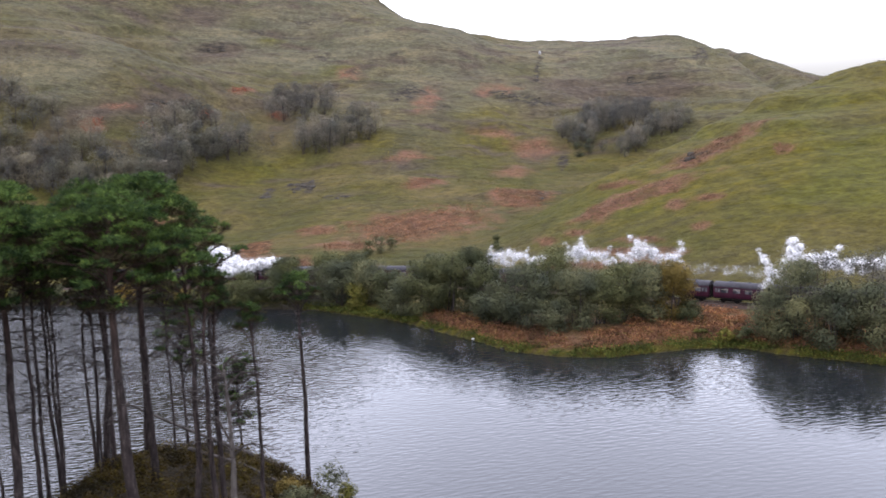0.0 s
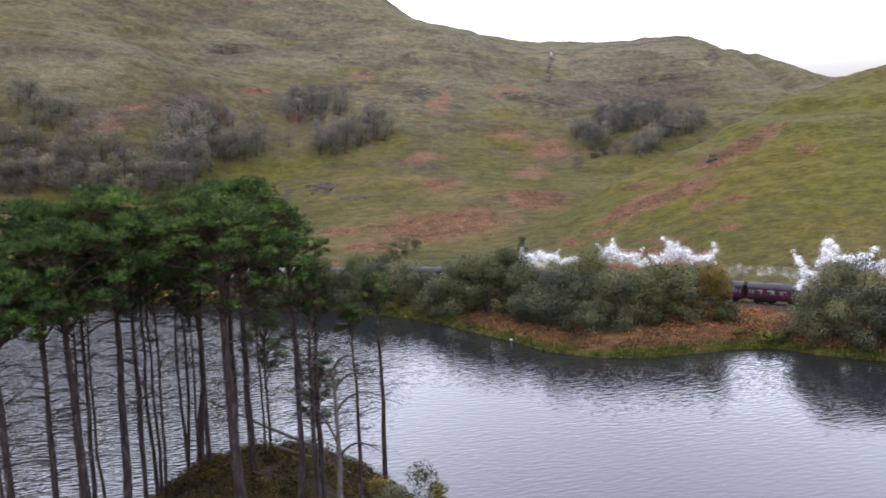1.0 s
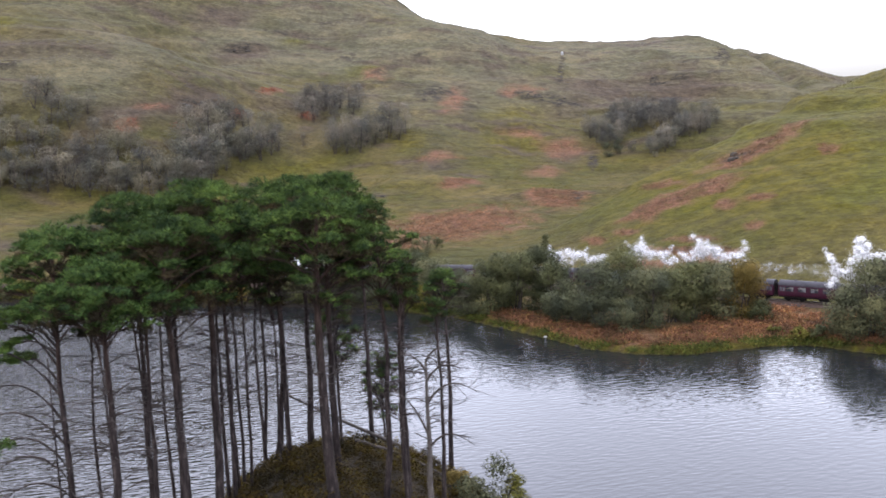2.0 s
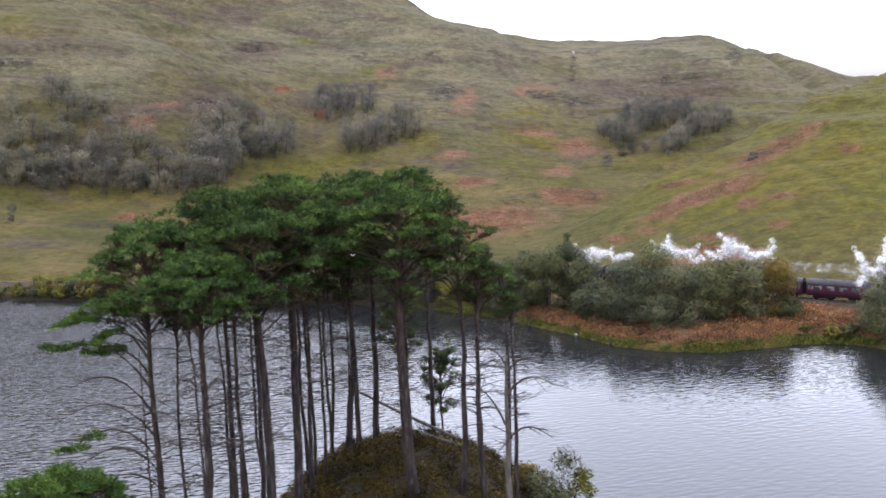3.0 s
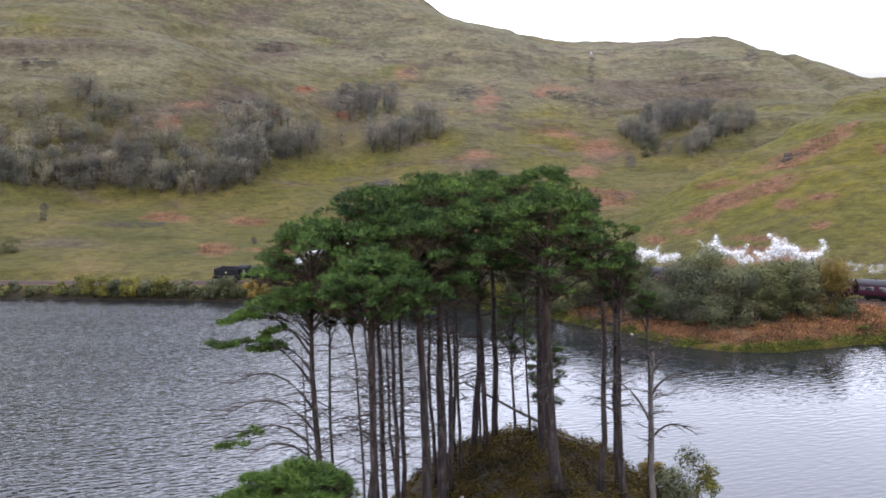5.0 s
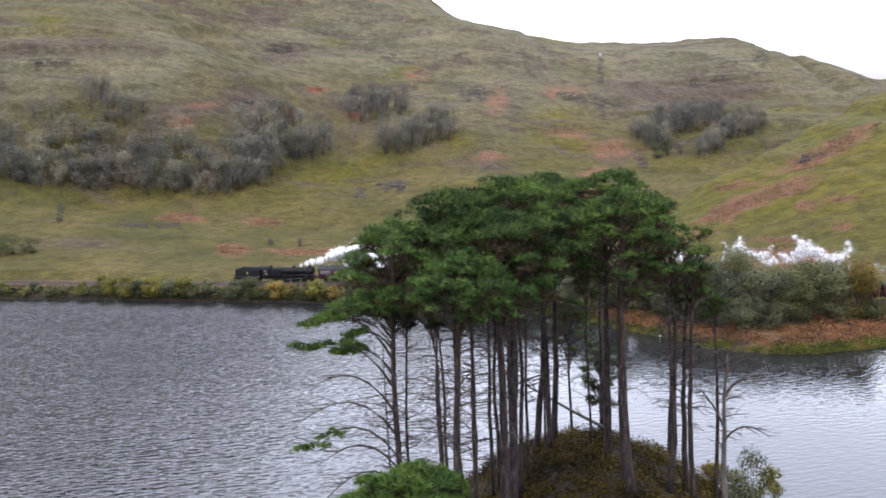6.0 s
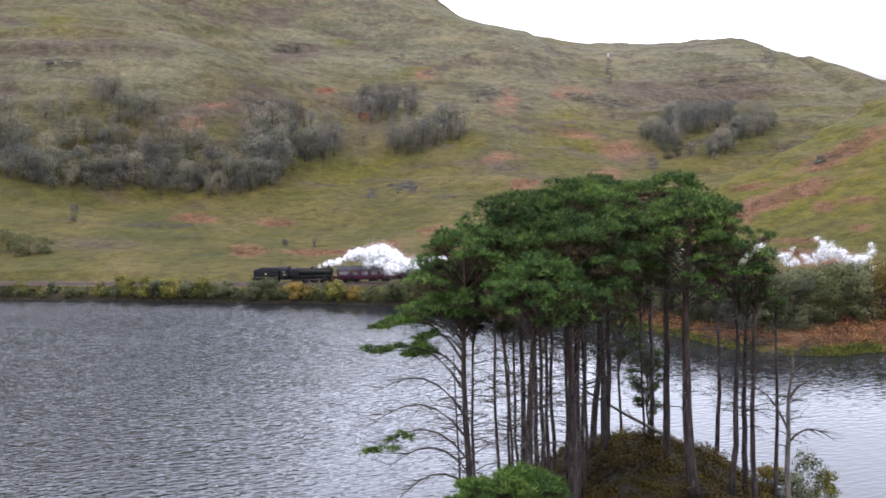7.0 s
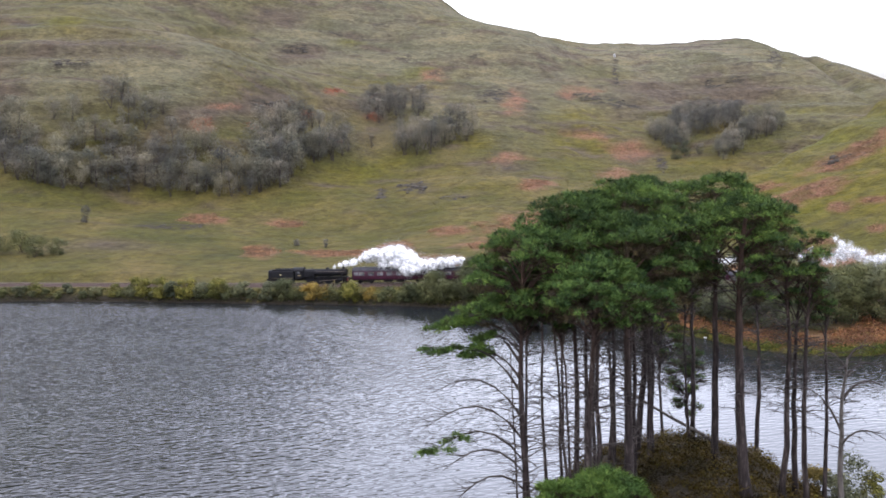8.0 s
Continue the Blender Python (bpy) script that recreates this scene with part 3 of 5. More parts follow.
give(ground_mesh, "lush", np.clip(1.05 * near_face * (0.88 + 0.5 * fbm(gx, gy, 18, 4, 29)) + 0.85 * patch(gx, gy, LUSH, 0.9, 12.0, 23) + np.clip(1.5 - inland / 1.3, 0, 1) * np.clip((gx + 34) / 8, 0, 1), 0, 1))
# share of the painted haze colour, rising with height
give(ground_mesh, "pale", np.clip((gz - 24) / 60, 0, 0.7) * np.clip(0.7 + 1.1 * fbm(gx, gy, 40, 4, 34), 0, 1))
give(ground_mesh, "mud", np.clip(np.where(gx < -30, 2.2, 0.6) - inland * np.where(gx < -30, 0.8, 1.2), 0, 1))
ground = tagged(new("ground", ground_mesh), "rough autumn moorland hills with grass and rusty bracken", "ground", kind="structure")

water_v, water_f = sheet(steps((-2600, -200, 300), (-200, 120, 4), (120, 2600, 310)), steps((-2600, 40, 330), (40, 260, 3), (260, 700, 110)), lambda x, y: x * 0)
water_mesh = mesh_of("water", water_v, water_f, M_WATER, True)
offshore = np.interp(water_v[:, 0], SHORE_X, SHORE_Y) - water_v[:, 1]
give(water_mesh, "wind", np.interp(water_v[:, 0], [-95, -80, -68, -58, -48, -25, 0, 30], [3.0, 2.5, 1.7, 1.0, 0.5, 0.26, 0.16, 0.14]) * np.clip(0.22 + offshore / 30, 0.22, 1) + 0.55 * np.clip(1 - offshore / 48, 0, 1) * np.clip((water_v[:, 0] + 40) / 30, 0, 1))
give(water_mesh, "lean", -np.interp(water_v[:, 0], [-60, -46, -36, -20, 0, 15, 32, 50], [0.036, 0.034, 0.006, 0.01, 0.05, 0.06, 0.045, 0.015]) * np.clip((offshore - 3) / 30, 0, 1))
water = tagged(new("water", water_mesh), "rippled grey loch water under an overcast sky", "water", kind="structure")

iv, jf = sheet(steps((-56, 10, 0.55)), steps((16, 98, 0.6)), island)
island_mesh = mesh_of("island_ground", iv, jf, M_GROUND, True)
give(island_mesh, "heath", np.clip(0.95 + 0.1 * fbm(iv[:, 0], iv[:, 1], 3, 3, 24), 0, 1))
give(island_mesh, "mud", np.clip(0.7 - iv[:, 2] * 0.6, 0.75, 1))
for a in ("bracken", "rock", "lush", "pale"):
    give(island_mesh, a, 0 * iv[:, 0])
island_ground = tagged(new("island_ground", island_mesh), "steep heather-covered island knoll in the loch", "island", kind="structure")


def heather(seed, count, y0, y1, per, leaf):
    """Rounded heather and bilberry hummocks of mixed size, with hollows between them."""
    rng = np.random.default_rng(seed)
    x, y = rng.uniform(-50, 2, int(1.4 * count)), rng.uniform(y0, y1, int(1.4 * count))
    z = island(x, y)
    ok = z > 0.6
    x, y, z = x[ok], y[ok], z[ok]
    size = rng.uniform(0.35, 1.0, len(x)) ** 1.3 * 1.35 * (1 + 0.5 * fbm(x, y, 4, 2, 30))
    c = np.repeat(np.stack([x, y, z - 0.2], 1), per, axis=0)
    s = np.repeat(size, per)[:, None]
    off = rng.normal(0, 1, (len(c), 3))
    off /= np.linalg.norm(off, axis=1)[:, None]
    off[:, 2] = np.abs(off[:, 2]) * 0.9
    v, f, nor = leaves(rng, c + off * s * np.array([0.82, 0.82, 1.1]) * rng.uniform(0.84, 1.06, (len(c), 1)), leaf, off)
    return tagged(new("heather", mesh_of("heather", v, f, M_HEATHER, normals=nor)), "dark brown and green heather tussocks covering the knoll", "heather", kind="stuff")


heather(5, 1500, 55, 81, 112, 0.088)
heather(6, 700, 30, 56, 40, 0.16)


# ---------------------------------------------------------------- pines on the island
def crown_pads(rng, height, spread, depth, count):
    """Centres and radii of the flat needle pads of a pine's crown, an uneven umbrella."""
    pads = [(Vector((rng.normal(0, 0.3), rng.normal(0, 0.3), height - 0.6)), 1.7 * spread / 4)]
    for i in range(int(count * 1.9)):
        f = (i + rng.uniform(0.1, 0.9)) / (count * 1.9)
        reach = 0.95 * spread * (0.25 + 0.75 * math.sin(math.pi * min(0.92, 0.18 + 0.62 * f))) * rng.uniform(0.5, 1.0)
        a = i * 2.4 + rng.normal(0, 0.35)
        pads.append((Vector((reach * math.cos(a), reach * math.sin(a), height - 0.8 - 0.68 * depth * f ** 1.2 * rng.uniform(0.85, 1.1))), rng.uniform(0.65, 1.35) * (1.1 - 0.3 * f) * spread / 4.0))
    return pads


def needles(rng, pads, tufts, seed):
    """Needle tufts on flat pads (centre, radius), each pad a cluster of small rounded sprays with shade between them."""
    cen, out, dome = [], [], []
    for c, r in pads:
        m = max(5, int(10 * r * r))
        k = max(7, int(tufts * r * r / 1.3 / m))
        turn, far = rng.uniform(0, 6.283, m), r * np.sqrt(rng.uniform(0, 1, m)) * (1 + 0.18 * np.sin(5 * rng.uniform(0, 6.283, m)))
        mid = np.stack([far * np.cos(turn), far * np.sin(turn), 0.34 * r * (1 - (far / r) ** 2) + rng.normal(0, 0.1, m) * r], 1) + np.array(c)
        q = np.repeat(rng.uniform(0.26, 0.46, m) * (0.6 + 0.35 * r), k)[:, None]
        d = rng.normal(0, 1, (m * k, 3))
        d /= np.linalg.norm(d, axis=1)[:, None]
        d[:, 2] = np.where(d[:, 2] < -0.2, -d[:, 2], d[:, 2])
        slope = np.repeat((mid - np.array(c)) / r, k, axis=0) * np.array([1, 1, 0.2])
        cen.append(np.repeat(mid, k, axis=0) + d * q * (rng.uniform(0.35, 1, (m * k, 1)) ** 0.5) * np.array([1.25, 1.25, 0.62]))
        out.append(d * np.array([0.8, 0.8, 0.6]) + np.array([0, 0, 0.55]) + 0.35 * slope)
        dome.append(d * np.array([1, 1, 1.3]) + 0.45 * slope)
    return spikes(rng, np.concatenate(cen), np.concatenate(out), 8, 0.33, 0.019, np.concatenate(dome))


def twiggy(rng, p, d, ln, thick=0.05, droop=0.0, twigs=4):
    """A bare bent branch from p with small side twigs."""
    pts = [p, p + d * ln * 0.35 + Vector((0, 0, 0.05 * ln)), p + d * ln * 0.7 + Vector((rng.normal(0, .08), rng.normal(0, .08), rng.uniform(0.0, 0.1))) * ln,
           p + d * ln + Vector((rng.normal(0, .12), rng.normal(0, .12), rng.uniform(-0.1, 0.1) - droop)) * ln]
    out = [tube(pts, [thick, thick * 0.75, thick * 0.5, thick * 0.2], 5)]
    for j in range(twigs):
        q = pts[1].lerp(pts[3], rng.uniform(0, 0.95))
        e = (d + Vector(rng.normal(0, 0.6, 3))) * ln * 0.3
        out.append(tube([q, q + e * rng.uniform(0.3, 0.6), q + e * rng.uniform(0.7, 1.2) + Vector((0, 0, -0.04 * ln))], [thick * 0.42, thick * 0.3, thick * 0.13], 3))
    return join(out)


def pine(seed, height, radius, spread, depth, count, lean=(0, 0), bare=32, tufts=210, reach=2.7, sweeps=(), bark=None, mat=None, span=(0.3, 0.78)):
    """A Scots pine: bare tall trunk with dead lower branches and a crown of flat needle pads."""
    rng = np.random.default_rng(seed)
    thing = new("pine_tree")
    n = 10
    bow = (rng.normal(0, 0.3), rng.normal(0, 0.3))
    spine = []
    for i in range(n):
        f = i / (n - 1)
        b = math.sin(math.pi * f)
        spine.append(Vector((lean[0] * f + bow[0] * b + rng.normal(0, 0.05) * (i > 0), lean[1] * f + bow[1] * b + rng.normal(0, 0.05) * (i > 0), -0.6 + (height - 0.2) * f)))
    radii = [0.86 * radius * (1.22 if i == 0 else 1.0) * (1 - 0.7 * (i / (n - 1)) ** 1.2) for i in range(n)]
    part("trunk", mesh_of("trunk", *tube(spine, radii, 10), bark or M_BARK, True), M_BARK, thing)

    def on_trunk(z):
        f = max(0.0, min(0.999, (z + 0.6) / (height - 0.2))) * (n - 1)
        i = int(f)
        return spine[i].lerp(spine[i + 1], f - i)

    for i in range(bare):
        a = rng.uniform(0, 6.28)
        d = Vector((math.cos(a), math.sin(a), rng.uniform(-0.15, 0.4)))
        part("dead_branch", twiggy(rng, on_trunk(height * rng.uniform(*span)), d, rng.uniform(0.4, 1.0) * reach, 0.042, twigs=5), M_TWIG, thing)
    pads = crown_pads(rng, height, spread, depth, count) if count else []
    pads = [(c + Vector((*on_trunk(c.z - 1).xy, 0)), r) for c, r in pads]
    tips = []
    for z0, dx, dy, dz, green in sweeps:      # long side limbs that bow outwards, some with a green tip
        p = on_trunk(z0)
        e = p + Vector((dx, dy, dz))
        up = Vector((0, 0, 0.24 * abs(dx)))
        limb = [tube([p.lerp(e, f) + up * 1.25 * math.sin(math.pi * f ** 0.85) for f in (0, 0.14, 0.3, 0.46, 0.62, 0.8, 1.0)], [0.09, 0.078, 0.066, 0.054, 0.042, 0.03, 0.014], 5)]
        for j in range(13):
            g = rng.uniform(0.25, 0.95)
            q = p.lerp(e, g) + up * 1.25 * math.sin(math.pi * g ** 0.85)
            t = Vector((dx * 0.22, dy * 0.2, 0)) + Vector(rng.normal(0, 0.35, 3))
            limb.append(tube([q, q + t * 0.6, q + t * 1.1], [0.025, 0.016, 0.007], 3))
        part("limb", join(limb), M_TWIG, thing, "long bare bowed side limb")
        if green:
            tips += [(p.lerp(e, 1.05 - 0.075 * i) + up * 0.16 * i + Vector((0, rng.normal(0, 0.4), rng.normal(0, 0.16))), 0.18 * green * rng.uniform(0.5, 1.3)) for i in range(7)]
    for c, r in pads[:int(count * 1.9) + 1] if count else []:
        p = on_trunk(max(c.z - 1.3 - 0.25 * (c.xy - on_trunk(c.z).xy).length, height * 0.4))
        m = p.lerp(c, 0.5) + Vector((0, 0, 0.25))
        boughs = [tube([p, m, c - Vector((0, 0, 0.2 * r))], [0.06, 0.045, 0.025], 5)]
        for j in range(4):
            e = c + Vector((rng.normal(0, 0.6) * r, rng.normal(0, 0.6) * r, rng.uniform(-0.1, 0.1)))
            boughs.append(tube([m, m.lerp(e, 0.6) + Vector((0, 0, -0.1)), e], [0.03, 0.02, 0.01], 3))
        part("bough", join(boughs), M_BARK, thing)
    if pads:
        v, f, nor = needles(rng, pads, tufts, seed)
        part("crown", mesh_of("crown", v, f, mat or M_NEEDLE, normals=nor), M_NEEDLE, thing, "flat layered pads of dark green needles")
        # sparse brown twigs and old needles under the pads
        low = [(c - Vector((0, 0, 0.55 * r)), r * 0.8) for c, r in pads]
        v, f, nor = needles(rng, low, tufts * 0.3, seed + 1)
        part("inner_foliage", mesh_of("inner_foliage", v, f, M_NEEDLE_OLD, normals=nor), M_NEEDLE_OLD, thing, "brown inner twigs and old needles")
    if tips:
        v, f, nor = needles(rng, tips, tufts, seed + 2)
        part("limb_foliage", mesh_of("limb_foliage", v, f, M_NEEDLE_YOUNG, normals=nor), M_NEEDLE_YOUNG, thing, "bright green needles at the limb ends")
    return thing


# trunk foot x, y, girth radius, top above the loch, crown spread, crown depth, pads
PINES = [(-35.0, 52.9, 0.31, 30.8, 3.5, 7.5, 17), (-34.7, 56.9, 0.16, 28.4, 2.8, 5.0, 9), (-32.6, 51.4, 0.38, 28.9, 4.2, 3.6, 13),
         (-31.8, 56.9, 0.26, 32.3, 4.0, 7.0, 11), (-30.7, 59.9, 0.22, 32.0, 3.6, 8.0, 10), (-28.8, 53.9, 0.40, 31.0, 4.6, 7.0, 13),
         (-28.1, 58.9, 0.38, 32.8, 4.4, 8.0, 12), (-27.3, 60.9, 0.20, 31.5, 3.0, 6.0, 8), (-25.7, 67.9, 0.32, 32.2, 4.0, 8.0, 11),
         (-24.6, 66.9, 0.25, 30.5, 3.6, 7.0, 9), (-23.6, 71.9, 0.32, 32.3, 4.2, 8.0, 11), (-20.6, 63.9, 0.34, 32.7, 4.6, 8.5, 12)]
PINES += [(-20.1, 57.9, 0.46, 31.6, 4.8, 8.0, 13), (-17.0, 60.4, 0.27, 29.6, 2.9, 5.0, 8), (-15.4, 59.9, 0.25, 27.4, 1.6, 4.0, 4), (-30.9, 54.9, 0.22, 29.5, 2.8, 5.0, 7),
          (-29.0, 65.9, 0.19, 30.5, 2.8, 6.0, 7), (-26.6, 62.9, 0.15, 29.0, 2.4, 5.0, 6), (-15.4, 61.9, 0.27, 26.6, 1.5, 4.0, 4), (-21.6, 75.9, 0.16, 22.0, 1.9, 6.5, 9)]
SWEEPS = {0: [(9.6, -5.6, -1.0, 2.6, 1.0), (8.0, -5.4, 0.6, 1.6, 0.0), (6.6, -6.2, -0.6, 1.0, 0.0), (5.2, -6.0, 1.0, 0.3, 1.2), (4.4, -5.2, 0.2, 0.3, 0.0), (3.4, -5.0, -1.0, -0.8, 0.0), (11.4, -5.2, 0.5, 2.2, 1.1), (12.6, -4.4, -1.2, 1.4, 1.3), (13.4, -3.6, 0.8, 1.0, 1.9), (12.0, -2.8, -0.9, 0.8, 1.8), (10.4, -3.2, 0.5, 1.3, 1.5)]}
LEANS = {0: (-0.2, 0), 2: (1.2, -2.2), 5: (-0.1, -0.8), 12: (-0.3, 0), 9: (-0.7, 0.3), 6: (0.1, 0), 3: (-0.2, 0)}
for i, (x, y, r, top, spread, depth, pads) in enumerate(PINES):
    foot = float(island(np.array([x]), np.array([y]))[0])
    ob = pine(100 + i, top - foot, r, spread, depth, pads, LEANS.get(i, (0.05, 0)), sweeps=[(11.1 - foot + s[0], *s[1:]) for s in SWEEPS.get(i, ())], mat=M_NEEDLE_FRESH if i in (0, 1, 2, 15) else None)
    ob.matrix_basis = pose(x, y, foot)
    tagged(ob, "young slender pine with sparse needle tufts" if i == 19 else "Scots pine with long bowed bare limbs beside the loch" if i == 0 else "tall Scots pine with a bare trunk and flat dark crown",
           "pine tree", "pines on the knoll")

# slender half-dead pines: foot x, y, girth, top, spread, depth, pads
SLIM = [(-35.9, 52.9, 0.11, 24.0, 1.2, 3.0, 0), (-33.1, 52.9, 0.13, 27.5, 1.5, 4.0, 4), (-32.9, 58.9, 0.16, 28.0, 1.8, 4.0, 5), (-26.9, 69.9, 0.17, 28.0, 2.0, 5.0, 5),
        (-25.1, 65.9, 0.12, 27.0, 1.6, 5.0, 4), (-20.9, 69.9, 0.12, 27.0, 1.8, 5.0, 5), (-13.0, 62.9, 0.20, 24.5, 1.0, 2.0, 3), (-12.4, 79.8, 0.28, 23.8, 2.3, 2.4, 6), (-19.0, 76.2, 0.26, 29.0, 2.8, 5.0, 7), (-18.2, 81.0, 0.13, 16.8, 1.7, 7.5, 13),
        (-32.6, 65.0, 0.17, 29.5, 2.2, 5.0, 5), (-31.2, 64.0, 0.15, 30.0, 2.0, 5.0, 5), (-28.5, 67.0, 0.19, 31.0, 2.2, 6.0, 5), (-27.7, 65.5, 0.16, 30.5, 2.0, 6.0, 4), (-27.2, 70.5, 0.18, 30.5, 2.0, 5.0, 4)]
for i, (x, y, r, top, spread, depth, pads) in enumerate(SLIM):
    foot = float(island(np.array([x]), np.array([y]))[0])
    ob = pine(200 + i, top - foot, r, spread, depth, pads, (-0.2, 0), bare=46 if i == 7 else 22, reach=3.2 if i == 7 else 2.0, span=(0.4, 0.97) if i == 7 else (0.4, 0.78), tufts=60 if i == 9 else 210)
    ob.matrix_basis = pose(x, y, foot)
    tagged(ob, "thin pine with bare side branches and a small crown", "pine tree", "pines on the knoll")

# the dead, silvery pine at the edge of the knoll
foot = float(island(np.array([-13.7]), np.array([57.4]))[0])
dead_pine = pine(231, 22.0 - foot, 0.27, 1, 1, 0, (-0.1, 0), bare=24, reach=1.8, bark=M_DEADWOOD, span=(0.4, 0.97),
                 sweeps=[(11.5 - foot + s[0], *s[1:]) for s in [(3.6, 3.0, -0.5, 0.2, 0), (6.6, 3.4, 0.5, 0.5, 0), (4.4, -2.6, 0.4, 3.2, 0), (8.2, 2.4, 0.3, 0.6, 0), (8.9, -2.0, 0.3, 0.9, 0), (9.6, 1.6, -0.4, 0.8, 0)]])
dead_pine.matrix_basis = pose(-13.7, 57.4, foot)
tagged(dead_pine, "bare dead silver-grey pine with crooked branches", "dead tree", "pines on the knoll")

# the low pine nearer to the camera, of which only the rounded top shows
foot = float(island(np.array([-33.6]), np.array([35.0]))[0])
low_pine = pine(241, 22.1 - foot, 0.28, 3.1, 3.6, 15, bare=2, tufts=520, mat=M_NEEDLE_YOUNG)
low_pine.matrix_basis = pose(-33.9, 34.5, foot)
tagged(low_pine, "low bushy bright green young pine", "pine tree", "pines on the knoll")


# ---------------------------------------------------------------- broadleaf trees and bushes
def broadleaf(name, seed, height, width, mat, leaf, count, stems=4, gap=0.0, low=0.1, per=4):
    """Many-stemmed tree: forked stems and a crown of lumps made of small leaf sprays, uneven and open."""
    rng = np.random.default_rng(seed)
    thing = new(name)
    lumps = []
    k = 14 + int(1.5 * width) if per == 4 else 13
    for i in range(k):
        f = rng.uniform(low, 1.0)
        reach = 0.5 * width * math.sqrt(max(0.05, 1 - (abs(f - 0.45) / 0.62) ** 2)) * rng.uniform(0.35, 0.95)
        a = i * 2.4 + rng.normal(0, 0.4)
        r = rng.uniform(0.17, 0.30) * min(width, height) * (1.15 if per == 3 else 1.0)
        lumps.append((Vector((reach * math.cos(a), reach * math.sin(a), min(f * height, height - r * 0.7))), r))
    lumps.append((Vector((0, 0, height * 0.84)), 0.2 * min(width, height)))
    for i in range(stems):
        c, r = lumps[(i * 2) % len(lumps)]
        b = Vector((rng.normal(0, 0.06) * width, rng.normal(0, 0.06) * width, -0.3))
        rad = 0.018 * height * rng.uniform(0.6, 1.0)
        part("stem", tube([b, b.lerp(c, 0.4) + Vector((0, 0, height * 0.1)), c + Vector((0, 0, r * 0.6))], [rad, rad * 0.7, rad * 0.25], 5), M_TWIG, thing)
    total = sum(r * r for _, r in lumps)
    cs, ds = [], []
    for c, r in lumps:
        n = int(count * r * r / total)
        d = rng.normal(0, 1, (n, 3))
        d /= np.linalg.norm(d, axis=1)[:, None]
        bumps = 1 + 0.22 * np.sin(6 * d[:, 0] + c.x) * np.sin(5 * d[:, 1] + c.y + 7 * d[:, 2])
        p = np.array(c) + d * (r * bumps * rng.uniform(0.25 if per == 4 else 0.5, 1.05, n) ** 0.5)[:, None] * np.array([1, 1, 0.9 if per == 4 else 1.15])
        p[:, 2] = np.maximum(p[:, 2], 0.02 * height)
        out = p - np.array([0, 0, height * 0.35])
        out = d + 0.5 * out / (np.linalg.norm(out, axis=1)[:, None] + 1e-6)
        keep = rng.uniform(0, 1, n) >= gap
        cs.append(p[keep]), ds.append(out[keep])
    cs, ds = np.concatenate(cs), np.concatenate(ds)
    v, f, nor = leaves(rng, cs, leaf, ds, per)
    part("crown", mesh_of("crown", v, f, mat, normals=nor), mat, thing)
    return thing


def ground_z(x, y):
    return float(land(np.array([x]), np.array([y]))[0])


LOOKS = {"w": (M_WILLOW, "grey-green willow bush by the water", "willow"), "b": (M_BIRCH, "dull green birch tree by the loch", "birch tree"),
         "a": (M_AMBER, "autumn birch tree with amber leaves", "birch tree"), "g": (M_GREYWOOD, "thin half-bare grey birch tree", "birch tree"),
         "o": (M_GOLD, "yellow-green bush beside the railway", "bush"), "y": (M_AMBER, "low golden autumn bush", "bush")}
# foot x, y, height, width, look
PENINSULA = [(-8, 178.5, 6.6, 6.6, "w"), (-3.7, 176, 9.2, 8.6, "b"), (0.9, 173, 10.6, 8.2, "b"), (5.7, 173, 11.2, 6.4, "b"), (9.2, 161, 7.4, 8.2, "w"), (13.6, 157.5, 10.0, 8.2, "w"),
             (17.6, 153.2, 5.0, 5.2, "w"), (18.1, 164.5, 11.6, 8.2, "b"), (22.1, 156.5, 9.2, 8.2, "w"), (26.1, 157.5, 8.4, 7.0, "b")]
PENINSULA += [(30.4, 158.5, 9.4, 6.8, "b"), (33.7, 158.5, 9.2, 6.8, "w"), (39.1, 158.5, 9.6, 7.6, "a"), (41, 157, 3.6, 4.0, "b"), (50.6, 144.5, 7.8, 6.4, "w"),
              (53.9, 143.5, 11.6, 7.6, "w"), (58.4, 144.8, 12.4, 7.4, "g"), (57.8, 138.8, 9.6, 7.0, "w"), (62.8, 136.8, 9.0, 7.0, "w"), (65, 142, 12.0, 7.6, "g"), (70, 136, 10.0, 7.6, "w"), (76, 133, 11, 8, "b"), (44.2, 147.6, 1.7, 3.6, "o"), (47.4, 146.8, 2.0, 3.8, "b"), (41.2, 149.6, 1.2, 2.8, "o"), (7.6, 167, 9.4, 6.2, "b"), (-0.6, 178, 9.6, 6.4, "w")]
SHORE_BUSHES = [(-21.5, 190.2, 8.8, 7.0, "w"), (-24.6, 198, 9.0, 7.0, "b"), (-18.5, 196, 8.8, 7.0, "b"), (-33.5, 200, 8.0, 7.0, "b"), (-17.5, 187, 4.6, 5.0, "o"), (-15.0, 190, 8.4, 7.0, "w"), (-11, 184, 6.8, 6.2, "b"), (-26.6, 195, 7.4, 6.2, "w"), (-30.8, 196.4, 6.4, 6.0, "b"), (-36.4, 198.6, 6.4, 6.4, "b"), (-42, 201, 5.4, 6, "b")]
for i, (x, y, h, w, k) in enumerate(PENINSULA + SHORE_BUSHES):
    h, w = 1.06 * h, 1.05 * w
    mat, label, cat = LOOKS[k]
    ob = broadleaf("willow_bush" if k in "wo" else "birch_tree", 300 + i, h, w, mat, 0.16, int(min(15000, 175 * h * w)) if k != "g" else 6500, 5, 0.35 if k == "g" else 0.0, 0.05 if k in "wo" else 0.07)
    ob.matrix_basis = pose(x, y, ground_z(x, y))
    tagged(ob, label, cat, "trees on the peninsula")

